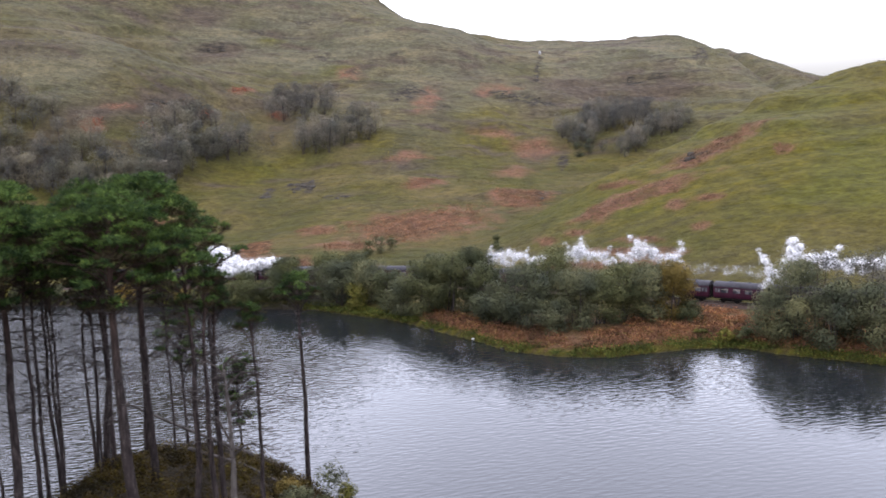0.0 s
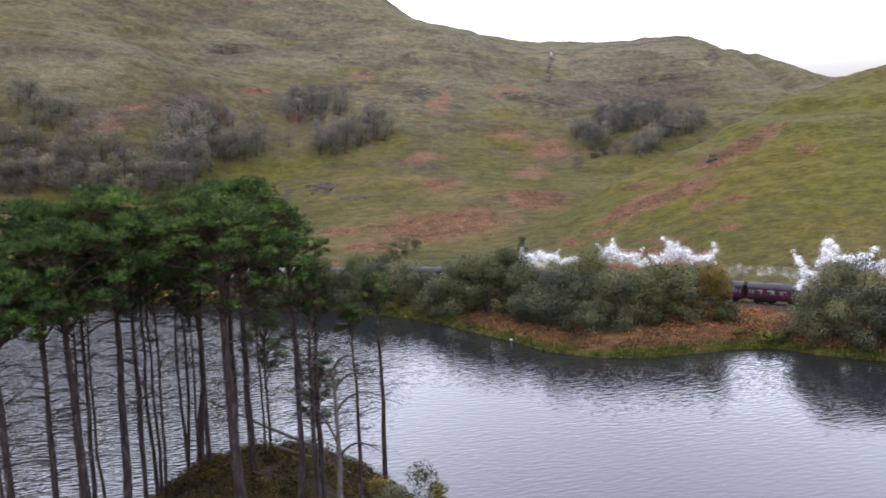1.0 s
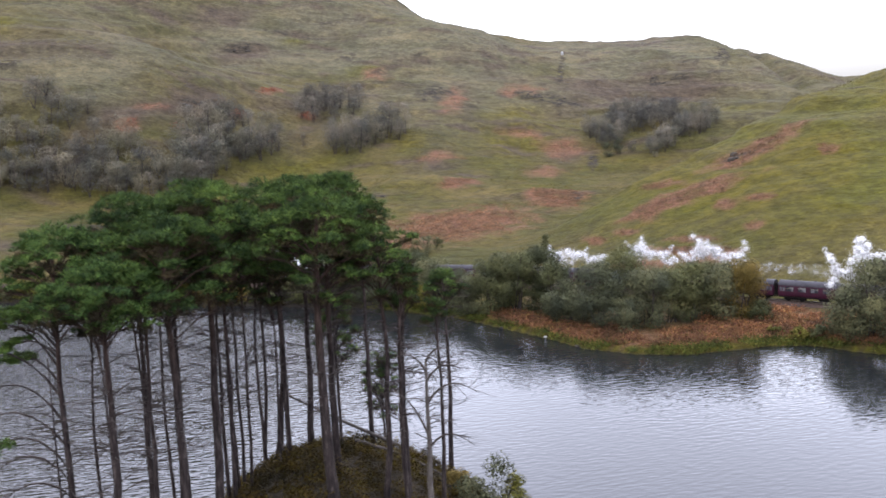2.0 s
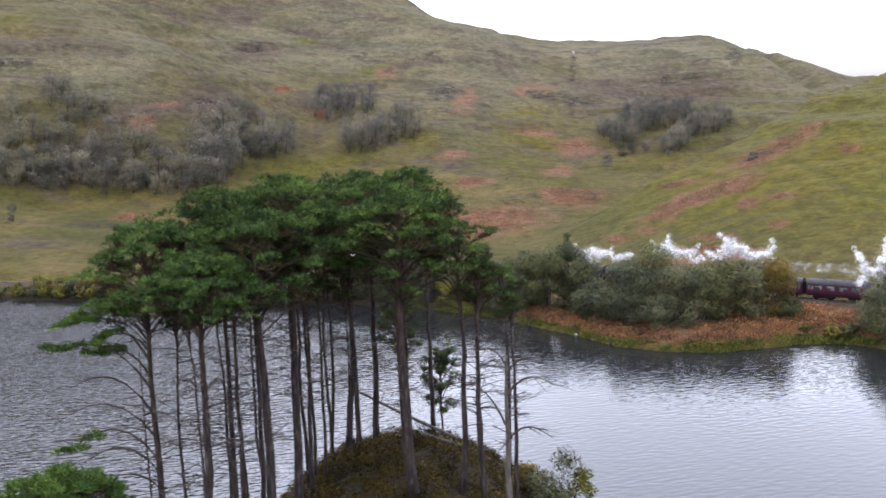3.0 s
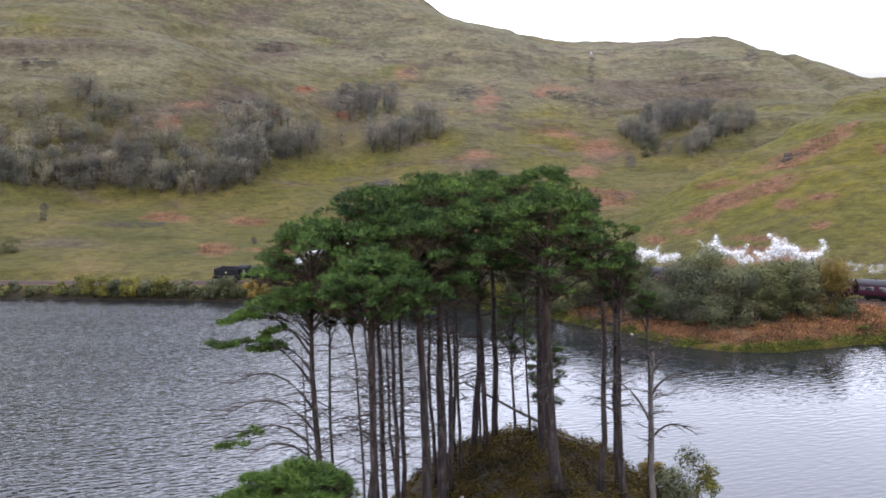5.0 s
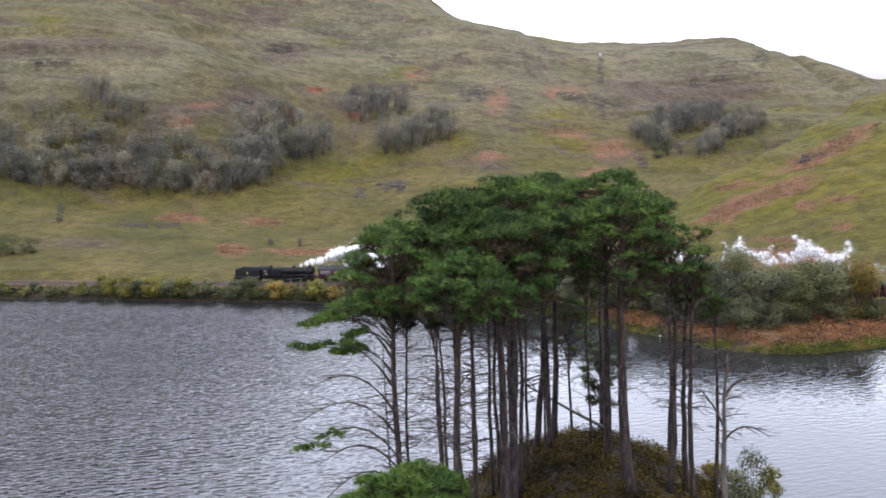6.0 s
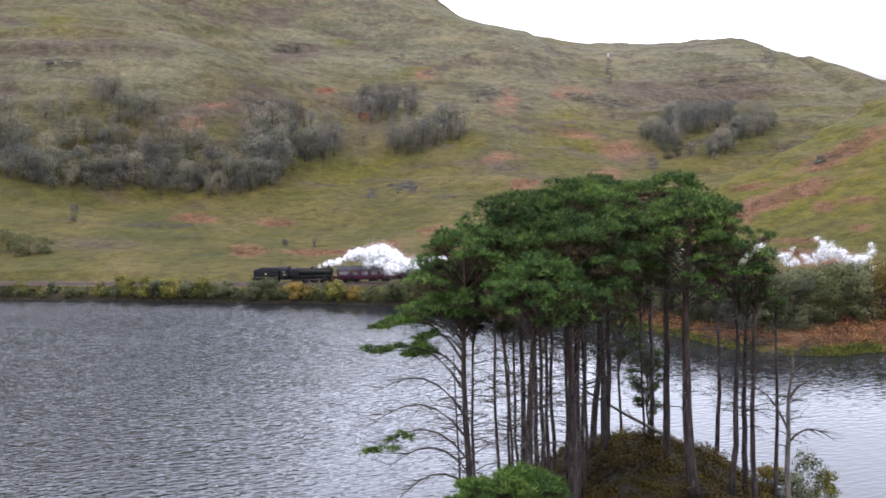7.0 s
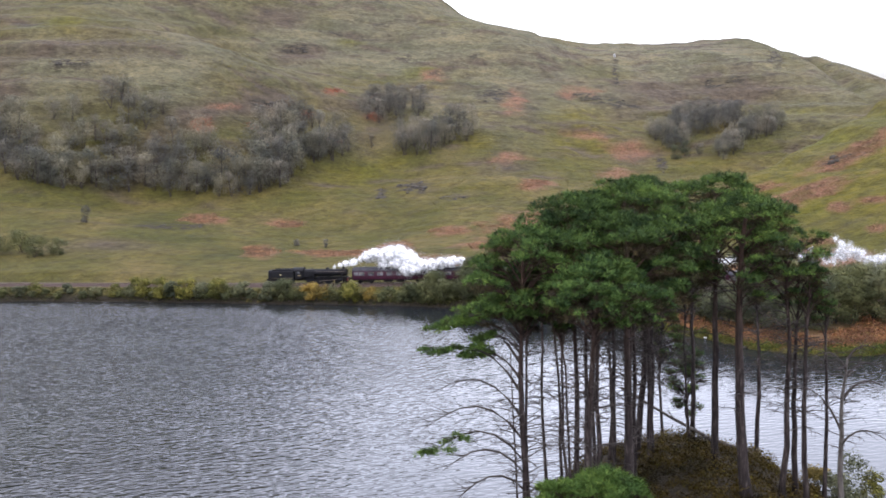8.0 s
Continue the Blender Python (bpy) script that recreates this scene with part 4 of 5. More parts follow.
# bushes on the bank between the railway and the loch: x, height, look
BANK = [(-143.4, 2.2, "w"), (-139.1, 2.9, "o"), (-131.4, 1.9, "w"), (-123.7, 2.3, "w"), (-118.9, 2.9, "o"), (-114.9, 2.6, "w"), (-112.1, 4.2, "o"), (-106.8, 4.2, "o"), (-103.8, 3.6, "w"), (-100.9, 4.2, "o"),
        (-96.3, 3.4, "w"), (-92.7, 4.0, "o"), (-89.8, 3.2, "b"), (-86.8, 3.5, "w"), (-80.1, 3.7, "w"), (-76.8, 4.3, "b"), (-74.2, 3.2, "b"), (-70.5, 3.4, "y"), (-67.7, 3.1, "y"), (-64.8, 3.3, "b"),
        (-61.4, 3.8, "o"), (-57.1, 3.0, "y"), (-53.5, 3.0, "b"), (-50, 3.3, "b"), (-47.4, 3.8, "b"), (-44.7, 4.8, "b"), (-40.7, 5.2, "b")]
rng_b = np.random.default_rng(41)
for i in range(34):               # low scrub that closes the bank
    BANK.append((-150 + i * 3.3 + rng_b.uniform(-1.2, 1.2), rng_b.uniform(0.8, 1.6), "wbb"[i % 3]))
for i, (x, h, k) in enumerate(BANK):
    mat, label, cat = LOOKS[k]
    y = float(shore_y(np.array([x]))[0]) + (1.6 if h > 2.1 else rng_b.uniform(0.6, 3.4))
    h *= 1.06
    ob = broadleaf("bush", 400 + i, h, h * rng_b.uniform(1.15, 1.5), mat, 0.19, 2600 if h > 3.5 else 700, 2, 0, 0.02)
    ob.matrix_basis = pose(x, y, max(0.1, ground_z(x, y)) - 0.1)
    tagged(ob, {"w": "grey-green willow scrub beside the railway", "b": "dark green bush beside the railway"}.get(k, label), "bush", "bushes on the railway bank")

# open birch woods on the hillside: x, y, half length, half width, turn, share of grey bare trees
WOODS = [(-177, 340, 10, 5.1, -156, 0.5), (-159, 346, 11.6, 5, -164, 0.6), (-139, 348, 12.3, 5, -178, 0.5), (-118, 350, 13.3, 6.1, -161, 0.5), (-104, 357, 9.8, 5.6, 70, 0.4), (-101, 371, 17.7, 5.0, 57, 0.6),
         (-87, 391, 15.1, 5.0, 60, 0.7), (-106, 387, 20.0, 4, 62, 0.8), (-169, 357, 14.0, 4, -167, 0.7), (-138, 361, 14.5, 4, -170, 0.7), (-51, 403, 11.2, 6.9, 164, 0.9), (-37, 410, 10.5, 6.7, -148, 0.9),
         (-62, 437, 18.5, 9.8, -161, 1.0), (63, 430, 14.1, 9.1, 91, 0.8), (86, 411, 17.1, 4.6, 54, 0.8), (102, 423, 12.6, 6.4, -141, 0.9), (83, 444, 16.9, 12.8, 127, 1.0), (-172, 369, 22.7, 6, -167, 0.9), (-205, 350, 14, 7, 12, 0.6), (-191, 338, 10, 5, 0, 0.5)]
FEW = {7: 0.8, 12: 0.55, 8: 0.8, 9: 0.8, 17: 0.45, 16: 0.9}
MASTERS = {}
for kind, mat, gap in (("grey", M_GREYWOOD, 0.2), ("green", M_GREYGREEN, 0.0)):
    for j in range(4):
        ob = broadleaf("birch_tree", 500 + j + 10 * (kind == "grey"), 10.4, 5.4 + 0.5 * j, mat, 0.19, 2500, 3, gap, 0.16, 3)
        MASTERS[kind, j] = tagged(ob, "leafless grey birch tree on the hillside" if kind == "grey" else "grey-green birch tree thinning in autumn", "birch tree", "birch woods on the hillside")
rng_w = np.random.default_rng(7)
used = set()
for w, (cx, cy, a, b, turn, grey) in enumerate(WOODS):
    far_wood = 13 <= w <= 16               # a low dense thicket in the high glen
    want = int(math.pi * a * b / (16 if w < 8 else 12 if far_wood else 19) * FEW.get(w, 1.0))
    got, tries = [], 0
    while len(got) < want and tries < 900:
        tries += 1
        r, t = math.sqrt(rng_w.uniform()), rng_w.uniform(0, 6.283)
        u, v = a * r * math.cos(t), b * r * math.sin(t)
        x, y = cx + u * math.cos(radians(turn)) - v * math.sin(radians(turn)), cy + u * math.sin(radians(turn)) + v * math.cos(radians(turn))
        if all((x - p) ** 2 + (y - q) ** 2 > (9 if far_wood else 17) for p, q in got):
            got.append((x, y))
    for x, y in got:
        key = ("grey" if rng_w.uniform() < grey else "green", int(rng_w.integers(4)))
        m = pose(x, y, ground_z(x, y) - 0.1, 0, 0, rng_w.uniform(0, 360))
        s = rng_w.uniform(0.8, 1.35) * (0.68 if far_wood else 1)
        if key not in used:
            used.add(key)
            ob = MASTERS[key]
            ob.matrix_basis = m @ Matrix.Diagonal((s, s, s, 1))
        else:
            ob = copy_thing(MASTERS[key], m)
            ob.scale = (s, s, s * rng_w.uniform(0.85, 1.15))

# single trees and small shrubs on the moor: x, y, height, width, look
LONE = [(-20, 253, 4.0, 3.0, "b"), (-17, 255, 4.5, 3.4, "w"), (-14, 259, 3.5, 3.0, "b"), (13.7, 238, 5.5, 3.0, "b"), (-71, 406, 5.5, 2.6, "g"), (-86, 286, 2.2, 1.8, "g"), (-77, 285, 2.8, 1.8, "g"), (-154, 296, 6.0, 3.0, "g"),
        (-51, 233, 3.4, 3.4, "b"), (-160, 262, 6.6, 7.5, "b"), (-154, 258, 6.0, 6.4, "b"), (-166, 260, 6.6, 6.6, "b"), (-149, 260, 5.0, 5.4, "b"), (-172, 263, 6.4, 6.4, "b"), (59, 405, 6, 5, "w"), (64, 408, 6.5, 4, "w"), (70, 408, 5, 4, "g")]
for i, (x, y, h, w, k) in enumerate(LONE):
    ob = broadleaf("birch_tree", 600 + i, h, w, LOOKS[k][0], 0.17, int(400 + 55 * h * w), 3, 0.25 if k == "g" else 0, 0.08)
    ob.matrix_basis = pose(x, y, ground_z(x, y) - 0.1)
    tagged(ob, "small birch standing alone on the moor", "birch tree", "scattered trees on the moor")

# shrubs on the far edge of the knoll
for i, (x, y, top, w, k) in enumerate([(-8.8, 67.5, 11.3, 3.0, "o"), (-10.8, 65.4, 10.4, 2.6, "o"), (-7.6, 66.8, 10.0, 2.0, "o"), (-12.0, 66.8, 10.4, 2.2, "y")]):
    z = float(island(np.array([x]), np.array([y]))[0])
    ob = broadleaf("birch_sapling", 650 + i, top - z, w, M_WILLOW if i < 2 else LOOKS[k][0], 0.11, 2200, 4, 0.1, 0.25)
    ob.matrix_basis = pose(x, y, z - 0.1)
    tagged(ob, "pale autumn birch sapling on the edge of the knoll", "sapling", "saplings on the knoll")


def scatter(name, label, cat, mat, size, n, seed, spots, lift=0.35, region=None, per=7):
    """Low plants in great number inside ragged patches or along a strip."""
    rng = np.random.default_rng(seed)
    xs, ys = [], []
    if region:
        x, y = region(rng, n)
        xs.append(x), ys.append(y)
    area = sum(s[2] * s[3] for s in spots)
    for px, py, a, b, turn in spots:
        k = int(n * a * b / area)
        r, t = np.sqrt(rng.uniform(0, 1, k)) * 1.15, rng.uniform(0, 6.283, k)
        u, v = a * r * np.cos(t), b * r * np.sin(t)
        c, s = math.cos(radians(turn)), math.sin(radians(turn))
        x, y = px + u * c - v * s, py + u * s + v * c
        ok = patch(x, y, [(px, py, a, b, turn)], 0.6, 5.0) > rng.uniform(0.1, 0.8, k)
        xs.append(x[ok]), ys.append(y[ok])
    x, y = np.concatenate(xs), np.concatenate(ys)
    z = land(x, y)
    c = np.repeat(np.stack([x, y, z], 1), per, axis=0)
    off = rng.normal(0, 1, (len(c), 3)) * np.array([0.45, 0.45, 0.3]) * lift * 2
    off[:, 2] = np.abs(off[:, 2])
    v, f, nor = leaves(rng, c + off, size, off + np.array([0, 0, 0.3 * lift]))
    return tagged(new(name, mesh_of(name, v, f, mat, normals=nor)), label, cat, kind="stuff")


def bank_strip(x0, x1, s0, s1, clump=-0.4):
    def region(rng, n):
        x = rng.uniform(x0, x1, n)
        y = shore_y(x) + rng.uniform(s0, s1, n)
        keep = (np.abs(y - rail_y(x)) > 2.0) & (fbm(x, y, 5, 3, 77) > clump)
        return x[keep], y[keep]
    return region


scatter("bracken_bank", "rusty brown dying bracken on the peninsula", "bracken", M_FERN_BANK, 0.14, 10500, 71, [], 0.62, bank_strip(-4, 74, 1.9, 9.5, -0.42), per=8)
scatter("bracken_verge", "rusty bracken beside the railway cutting", "bracken", M_FERN_BANK, 0.16, 4200, 72, [], 0.5, bank_strip(30, 74, 7.0, 22.0))
scatter("bracken_moor", "patches of rusty bracken on the moor", "bracken", M_FERN, 0.17, 17000, 73, BRACKEN_LOW, 0.35)
scatter("bracken_slope", "streaks of rusty bracken on the hillside", "bracken", M_FERN, 0.15, 7000, 74, BRACKEN_RIGHT, 0.35)
scatter("red_scrub", "low red autumn scrub among the birches", "scrub", M_REDSCRUB, 0.22, 620, 79, [(-135, 375, 4.5, 3.0, -149), (-99, 412, 5.0, 2.4, 80), (-72, 432, 4.0, 3.0, 50), (-118, 384, 3.0, 1.8, 20), (-91, 446, 8, 2.4, 69), (-84, 402, 2.5, 1.5, 40)], 0.8)
scatter("grass_bank", "bright green and yellow grass along the shore", "grass", M_SHOREGRASS, 0.15, 6000, 75, [], 0.38, bank_strip(-30, 80, 0.0, 2.7, -0.25))
scatter("grass_railway_bank", "rough grass on the railway bank", "grass", M_GRASSBLADE, 0.2, 2000, 76, [], 0.25, bank_strip(-155, -20, 0.2, 6.0))

scatter("grass_clumps", "green and straw grass clumps among the bracken", "grass", M_GRASSBLADE, 0.14, 3600, 78, [], 0.35, bank_strip(-4, 74, 1.6, 11.0))


def moor_strip(seed, clump, y0, y1, size):
    """Open hillside, with the plants gathered in drifts."""
    def region(rng, n):
        x, y = rng.uniform(-215, 185, n), rng.uniform(y0, y1, n)
        keep = (y > rail_y(x) + 5) & (fbm(x, y, size, 4, seed) > clump) & (np.abs(x + 20) < 0.5 * y + 15)
        return x[keep], y[keep]
    return region


scatter("moor_tussocks", "dark rush and heather tussocks on the moor", "tussocks", M_TUSSOCK, 0.2, 5000, 81, [], 0.5, moor_strip(82, 0.12, 300, 520, 11), per=4)
scatter("moor_grass", "tufts of pale yellow moor grass", "grass", M_MOORGRASS, 0.26, 6000, 83, [], 0.42, moor_strip(84, 0.02, 320, 430, 16), per=4)


# ---------------------------------------------------------------- fallen tree on the knoll
fallen = new("fallen_tree")
part("trunk", mesh_of("trunk", *tube([(-26.0, 71.6, 15.7), (-21.6, 73.9, 12.5), (-17.6, 76.0, 9.8), (-13.4, 77.9, 7.0)], [0.07, 0.12, 0.16, 0.19], 8), M_DEADWOOD, True), M_DEADWOOD, fallen)
rng_f = np.random.default_rng(3)
for i in range(9):
    p = Vector((-26.0, 71.6, 15.7)).lerp(Vector((-17.6, 76.0, 9.4)), rng_f.uniform(0, 0.9))
    part("branch", twiggy(rng_f, p, Vector((rng_f.uniform(-0.8, 0.3), rng_f.normal(0, 0.5), rng_f.uniform(-0.5, 0.8))), rng_f.uniform(0.8, 2.2), 0.05), M_DEADWOOD, fallen)
tagged(fallen, "fallen bleached pine trunk lying across the knoll", "fallen tree")
log = new("fallen_log")
part("trunk", mesh_of("trunk", *tube([(-19.8, 69.5, 12.1), (-16.0, 70.5, 10.4), (-12.6, 71.5, 8.0)], [0.16, 0.13, 0.09], 8), M_DEADWOOD, True), M_DEADWOOD, log)
tagged(log, "pale broken log lying in the heather", "log")


# ---------------------------------------------------------------- railway
M_BALLAST = plain("ballast", (0.022, 0.015, 0.013), (0.056, 0.040, 0.034), 2.5, 0.95, relief=0.06, spec=0.03)
M_STEEL = plain("rail_steel", (0.07, 0.05, 0.042), (0.14, 0.11, 0.095), 2.0, 0.5, 0.4)
M_SLEEPER = plain("sleeper_timber", (0.02, 0.014, 0.011), (0.05, 0.036, 0.028), 4.0, 0.9, spec=0.05)
M_BLACK = plain("black_engine_paint", (0.004, 0.004, 0.005), (0.010, 0.010, 0.011), 1.5, 0.6, spec=0.06)
M_SOOT = plain("sooty_metal", (0.005, 0.005, 0.005), (0.016, 0.014, 0.013), 3.0, 0.9, spec=0.05)
M_COAL = plain("coal", (0.006, 0.006, 0.006), (0.03, 0.03, 0.032), 6.0, 0.5, relief=0.1)
M_RED = plain("red_buffer_beam", (0.05, 0.009, 0.008), (0.09, 0.014, 0.012), 3.0, 0.5)
M_MAROON = plain("maroon_coach_paint", (0.017, 0.005, 0.010), (0.032, 0.007, 0.015), 0.9, 0.5, spec=0.12)
M_ROOF = plain("grey_coach_roof", (0.013, 0.012, 0.015), (0.030, 0.028, 0.033), 0.8, 0.6)
M_LINING = plain("cream_lining", (0.14, 0.11, 0.06), (0.22, 0.18, 0.10), 3.0, 0.5)


def glass_dark():
    m, nt, b = material("coach_window_glass")
    n = noise_node(nt, 0.8, 2.0)
    nt.links.new(ramp(nt, n, [(0.4, (0.02, 0.022, 0.026)), (0.62, (0.10, 0.10, 0.105))]), b.inputs["Base Color"])
    b.inputs["Roughness"].default_value = 0.05
    b.inputs["Specular IOR Level"].default_value = 0.7
    return m


M_GLASS = glass_dark()

# the curve of the line, walked in even steps: x falls in ever smaller steps of arc
_x = np.linspace(-330, 200, 5300)
_y = rail_y(_x)
_arc = np.concatenate([[0], np.cumsum(np.hypot(np.diff(_x), np.diff(_y)))])


def line_at(s):
    """Place and heading (degrees) at s metres along the line from its far left end."""
    x = float(np.interp(s, _arc, _x))
    y = float(np.interp(s, _arc, _y))
    x2, y2 = float(np.interp(s + 0.5, _arc, _x)), float(np.interp(s + 0.5, _arc, _y))
    return x, y, math.degrees(math.atan2(y2 - y, x2 - x))


def along(profile, step=2.0, s0=0.0, s1=None):
    """A strip swept along the line; profile is a closed outline of (sideways, up)."""
    ss = np.arange(s0, s1 or _arc[-1], step)
    n, verts, faces = len(profile), [], []
    for s in ss:
        x, y, h = line_at(s)
        c, sn = math.cos(radians(h)), math.sin(radians(h))
        verts += [(x - sn * u, y + c * u, RAIL_Z + w) for u, w in profile]
    for i in range(len(ss) - 1):
        faces += [(i * n + k, i * n + (k + 1) % n, (i + 1) * n + (k + 1) % n, (i + 1) * n + k) for k in range(n)]
    return verts, faces


track = tagged(new("railway_track"), "single-line railway track on a ballast bed", "railway track", kind="structure")
part("ballast", along([(-3.4, -0.9), (3.4, -0.9), (1.75, -0.16), (-1.75, -0.16)]), M_BALLAST, track)
for side in (-0.75, 0.75):
    part("rail", along([(side - 0.035, -0.14), (side + 0.035, -0.14), (side + 0.035, 0.0), (side - 0.035, 0.0)]), M_STEEL, track)
sl = []
for s in np.arange(60, 480, 0.75):
    x, y, h = line_at(s)
    v, f = box(-0.125, 0.125, -1.3, 1.3, -0.17, -0.1)
    m = pose(x, y, RAIL_Z, 0, 0, h)
    sl.append(([m @ Vector(p) for p in v], f))
tagged(part("sleepers", join(sl), M_SLEEPER, track), kind="stuff")


def wheel(r, width, y, x, z=None):
    z = r if z is None else z
    return tube([(x, y - width / 2, z), (x, y - width / 4, z), (x, y + width / 2, z)], [r, r, r * 0.96], 18)


def section(outline, x0, x1):
    """A closed outline of (y, z) drawn out from x0 to x1."""
    n = len(outline)
    v = [(x, y, z) for x in (x0, x1) for y, z in outline]
    return v, [tuple(range(n)), tuple(range(2 * n - 1, n - 1, -1))] + [(k, n + k, n + (k + 1) % n, (k + 1) % n) for k in range(n)]


def coach():
    """A bogie passenger coach, 19.6 m long, its middle at the origin, rail level at z = 0."""
    thing = new("railway_coach")
    side = [(-1.28, 1.0), (-1.38, 1.35), (-1.40, 1.9), (-1.36, 2.7), (-1.33, 2.95)]
    body = side + [(-y, z) for y, z in side[::-1]]
    part("body", section(body, -9.8, 9.8), M_MAROON, thing)
    arc = [(1.37 * math.cos(math.pi * k / 12), 2.95 + 0.86 * math.sin(math.pi * k / 12)) for k in range(13)]
    roof = part("roof", mesh_of("roof", *section(arc, -9.85, 9.85), M_ROOF), M_ROOF, thing)
    for x in (-7, -3.5, 0, 3.5, 7):
        part("vent", box(x - 0.2, x + 0.2, -0.18, 0.18, 3.78, 3.93), M_ROOF, roof)
    for sgn in (-1, 1):
        for k in range(8):
            x = -7.7 + 2.2 * k
            v, f = box(x - 0.66, x + 0.66, -0.02, 0.02, 0, 0.82)
            v = [(p[0], sgn * (1.395 + p[1] - 0.032 * p[2]), 1.93 + p[2]) for p in v]
            w = part("window", (v, f), M_GLASS, thing)
            for z0 in (0.58, ):
                v2, f2 = box(x - 0.68, x + 0.68, -0.035, 0.035, 0, 0.04)
                part("window_bar", ([(p[0], sgn * (1.395 + p[1] - 0.032 * z0), 1.93 + z0 + p[2]) for p in v2], f2), M_LINING, w)
        for x in (-9.3, -8.75, 8.75, 9.3):
            v, f = box(x - 0.2, x + 0.2, -0.02, 0.02, 0, 0.75)
            part("door_window", ([(p[0], sgn * (1.395 + p[1] - 0.032 * p[2]), 1.95 + p[2]) for p in v], f), M_GLASS, thing)
        part("footboard", box(-9.2, 9.2, sgn * 1.34 - 0.1, sgn * 1.34 + 0.1, 0.86, 0.92), M_SOOT, thing)
    part("underframe", box(-9.7, 9.7, -1.15, 1.15, 0.78, 1.0), M_SOOT, thing)
    for x in (-1.6, 1.4):
        part("battery_box", box(x - 0.9, x + 0.9, -1.2, 1.2, 0.4, 0.78), M_SOOT, thing)
    for x in (-6.9, 6.9):
        bg = part("bogie", join([box(x - 1.9, x + 1.9, s * 1.0 - 0.09, s * 1.0 + 0.09, 0.38, 0.68) for s in (-1, 1)] + [box(x - 0.25, x + 0.25, -1.0, 1.0, 0.45, 0.78)]), M_SOOT, thing)
        for dx in (-1.28, 1.28):
            for s in (-0.75, 0.75):
                part("wheel", wheel(0.457, 0.13, s, x + dx), M_SOOT, bg)
    for s in (-1, 1):
        part("gangway", box(s * 10.0 - 0.2, s * 10.0 + 0.2, -0.5, 0.5, 1.05, 3.2), M_SOOT, thing)
        for y in (-0.87, 0.87):
            part("buffer", tube([(s * 9.8, y, 1.05), (s * 10.15, y, 1.05)], [0.12, 0.22], 10), M_SOOT, thing)
    return tagged(thing, "maroon passenger coach with a grey roof on the railway", "railway coach", "coaches of the steam train")


def engine():
    """A black mixed-traffic 4-6-0 with its tender; chimney towards +x, rail level at z = 0."""
    thing = new("steam_locomotive")
    b = join([tube([(0.2, 0, 2.55), (1.0, 0, 2.6), (7.2, 0, 2.6)], [0.86, 0.86, 0.78], 20)])
    part("boiler", mesh_of("boiler", *b, M_BLACK, False), M_BLACK, thing)
    part("firebox", section([(-0.98, 1.5), (-0.98, 2.9), (-0.7, 3.36), (0.7, 3.36), (0.98, 2.9), (0.98, 1.5)], -1.6, 1.2), M_BLACK, thing)
    part("smokebox", mesh_of("smokebox", *tube([(7.2, 0, 2.6), (8.9, 0, 2.6), (9.05, 0, 2.6)], [0.84, 0.84, 0.62], 20), M_SOOT), M_SOOT, thing)
    part("chimney", tube([(8.1, 0, 3.3), (8.1, 0, 3.6), (8.1, 0, 3.82), (8.1, 0, 3.88)], [0.36, 0.27, 0.29, 0.36], 14), M_SOOT, thing)
    part("dome", tube([(4.2, 0, 3.3), (4.2, 0, 3.6), (4.2, 0, 3.76), (4.2, 0, 3.82)], [0.42, 0.38, 0.28, 0.1], 14), M_BLACK, thing)
    part("safety_valve", tube([(0.6, 0, 3.3), (0.6, 0, 3.72)], [0.16, 0.11], 8), M_SOOT, thing)
    cab = part("cab", join([section([(s * 1.27, 1.35), (s * 1.27, 3.1), (s * 1.21, 3.1), (s * 1.21, 1.35)], -3.4, -1.5) for s in (-1, 1)] + [box(-1.62, -1.5, -1.24, 1.24, 1.35, 3.2)]), M_BLACK, thing)
    part("cab_roof", section([(1.36 * math.cos(math.pi * k / 10), 3.05 + 0.78 * math.sin(math.pi * k / 10)) for k in range(11)], -3.9, -1.4), M_BLACK, cab)
    for s in (-1, 1):
        part("cab_window", box(-2.9, -2.2, s * 1.28 - 0.015, s * 1.28 + 0.015, 2.45, 2.95), M_GLASS, cab)
        part("running_board", box(-1.5, 8.6, s * 1.1 - 0.28, s * 1.1 + 0.28, 1.62, 1.68), M_BLACK, thing)
        part("number_panel", box(-2.75, -2.0, s * 1.28 - 0.012, s * 1.28 + 0.012, 1.95, 2.15), M_LINING, cab)
        part("cylinder", tube([(6.9, s * 1.02, 0.98), (8.0, s * 1.02, 1.02)], [0.42, 0.42], 12), M_BLACK, thing)
        for x in (0.2, 2.5, 4.6):
            w = part("driving_wheel", wheel(0.91, 0.14, s * 0.76, x), M_SOOT, thing)
            part("splasher", tube([(x, s * 0.98, 0.95), (x, s * 0.84, 0.95)], [0.98, 0.98], 16), M_BLACK, w)
        part("side_rod", box(0.1, 4.7, s * 0.93 - 0.04, s * 0.93 + 0.04, 0.62, 0.74), M_STEEL, thing)
        part("connecting_rod", join([tube([(2.5, s * 1.06, 0.68), (6.6, s * 1.06, 1.0)], [0.06, 0.06], 6)]), M_STEEL, thing)
        part("steam_pipe", tube([(7.9, s * 0.75, 2.4), (7.7, s * 0.95, 1.6)], [0.17, 0.17], 8), M_BLACK, thing)
        for x in (6.6, 8.5):
            part("bogie_wheel", wheel(0.5, 0.13, s * 0.75, x), M_SOOT, thing)
        part("handrail", tube([(0.8, s * 0.93, 2.9), (8.6, s * 0.93, 2.9)], [0.025, 0.025], 5), M_STEEL, thing)
    part("frame", box(-3.4, 9.2, -0.55, 0.55, 0.75, 1.62), M_SOOT, thing)
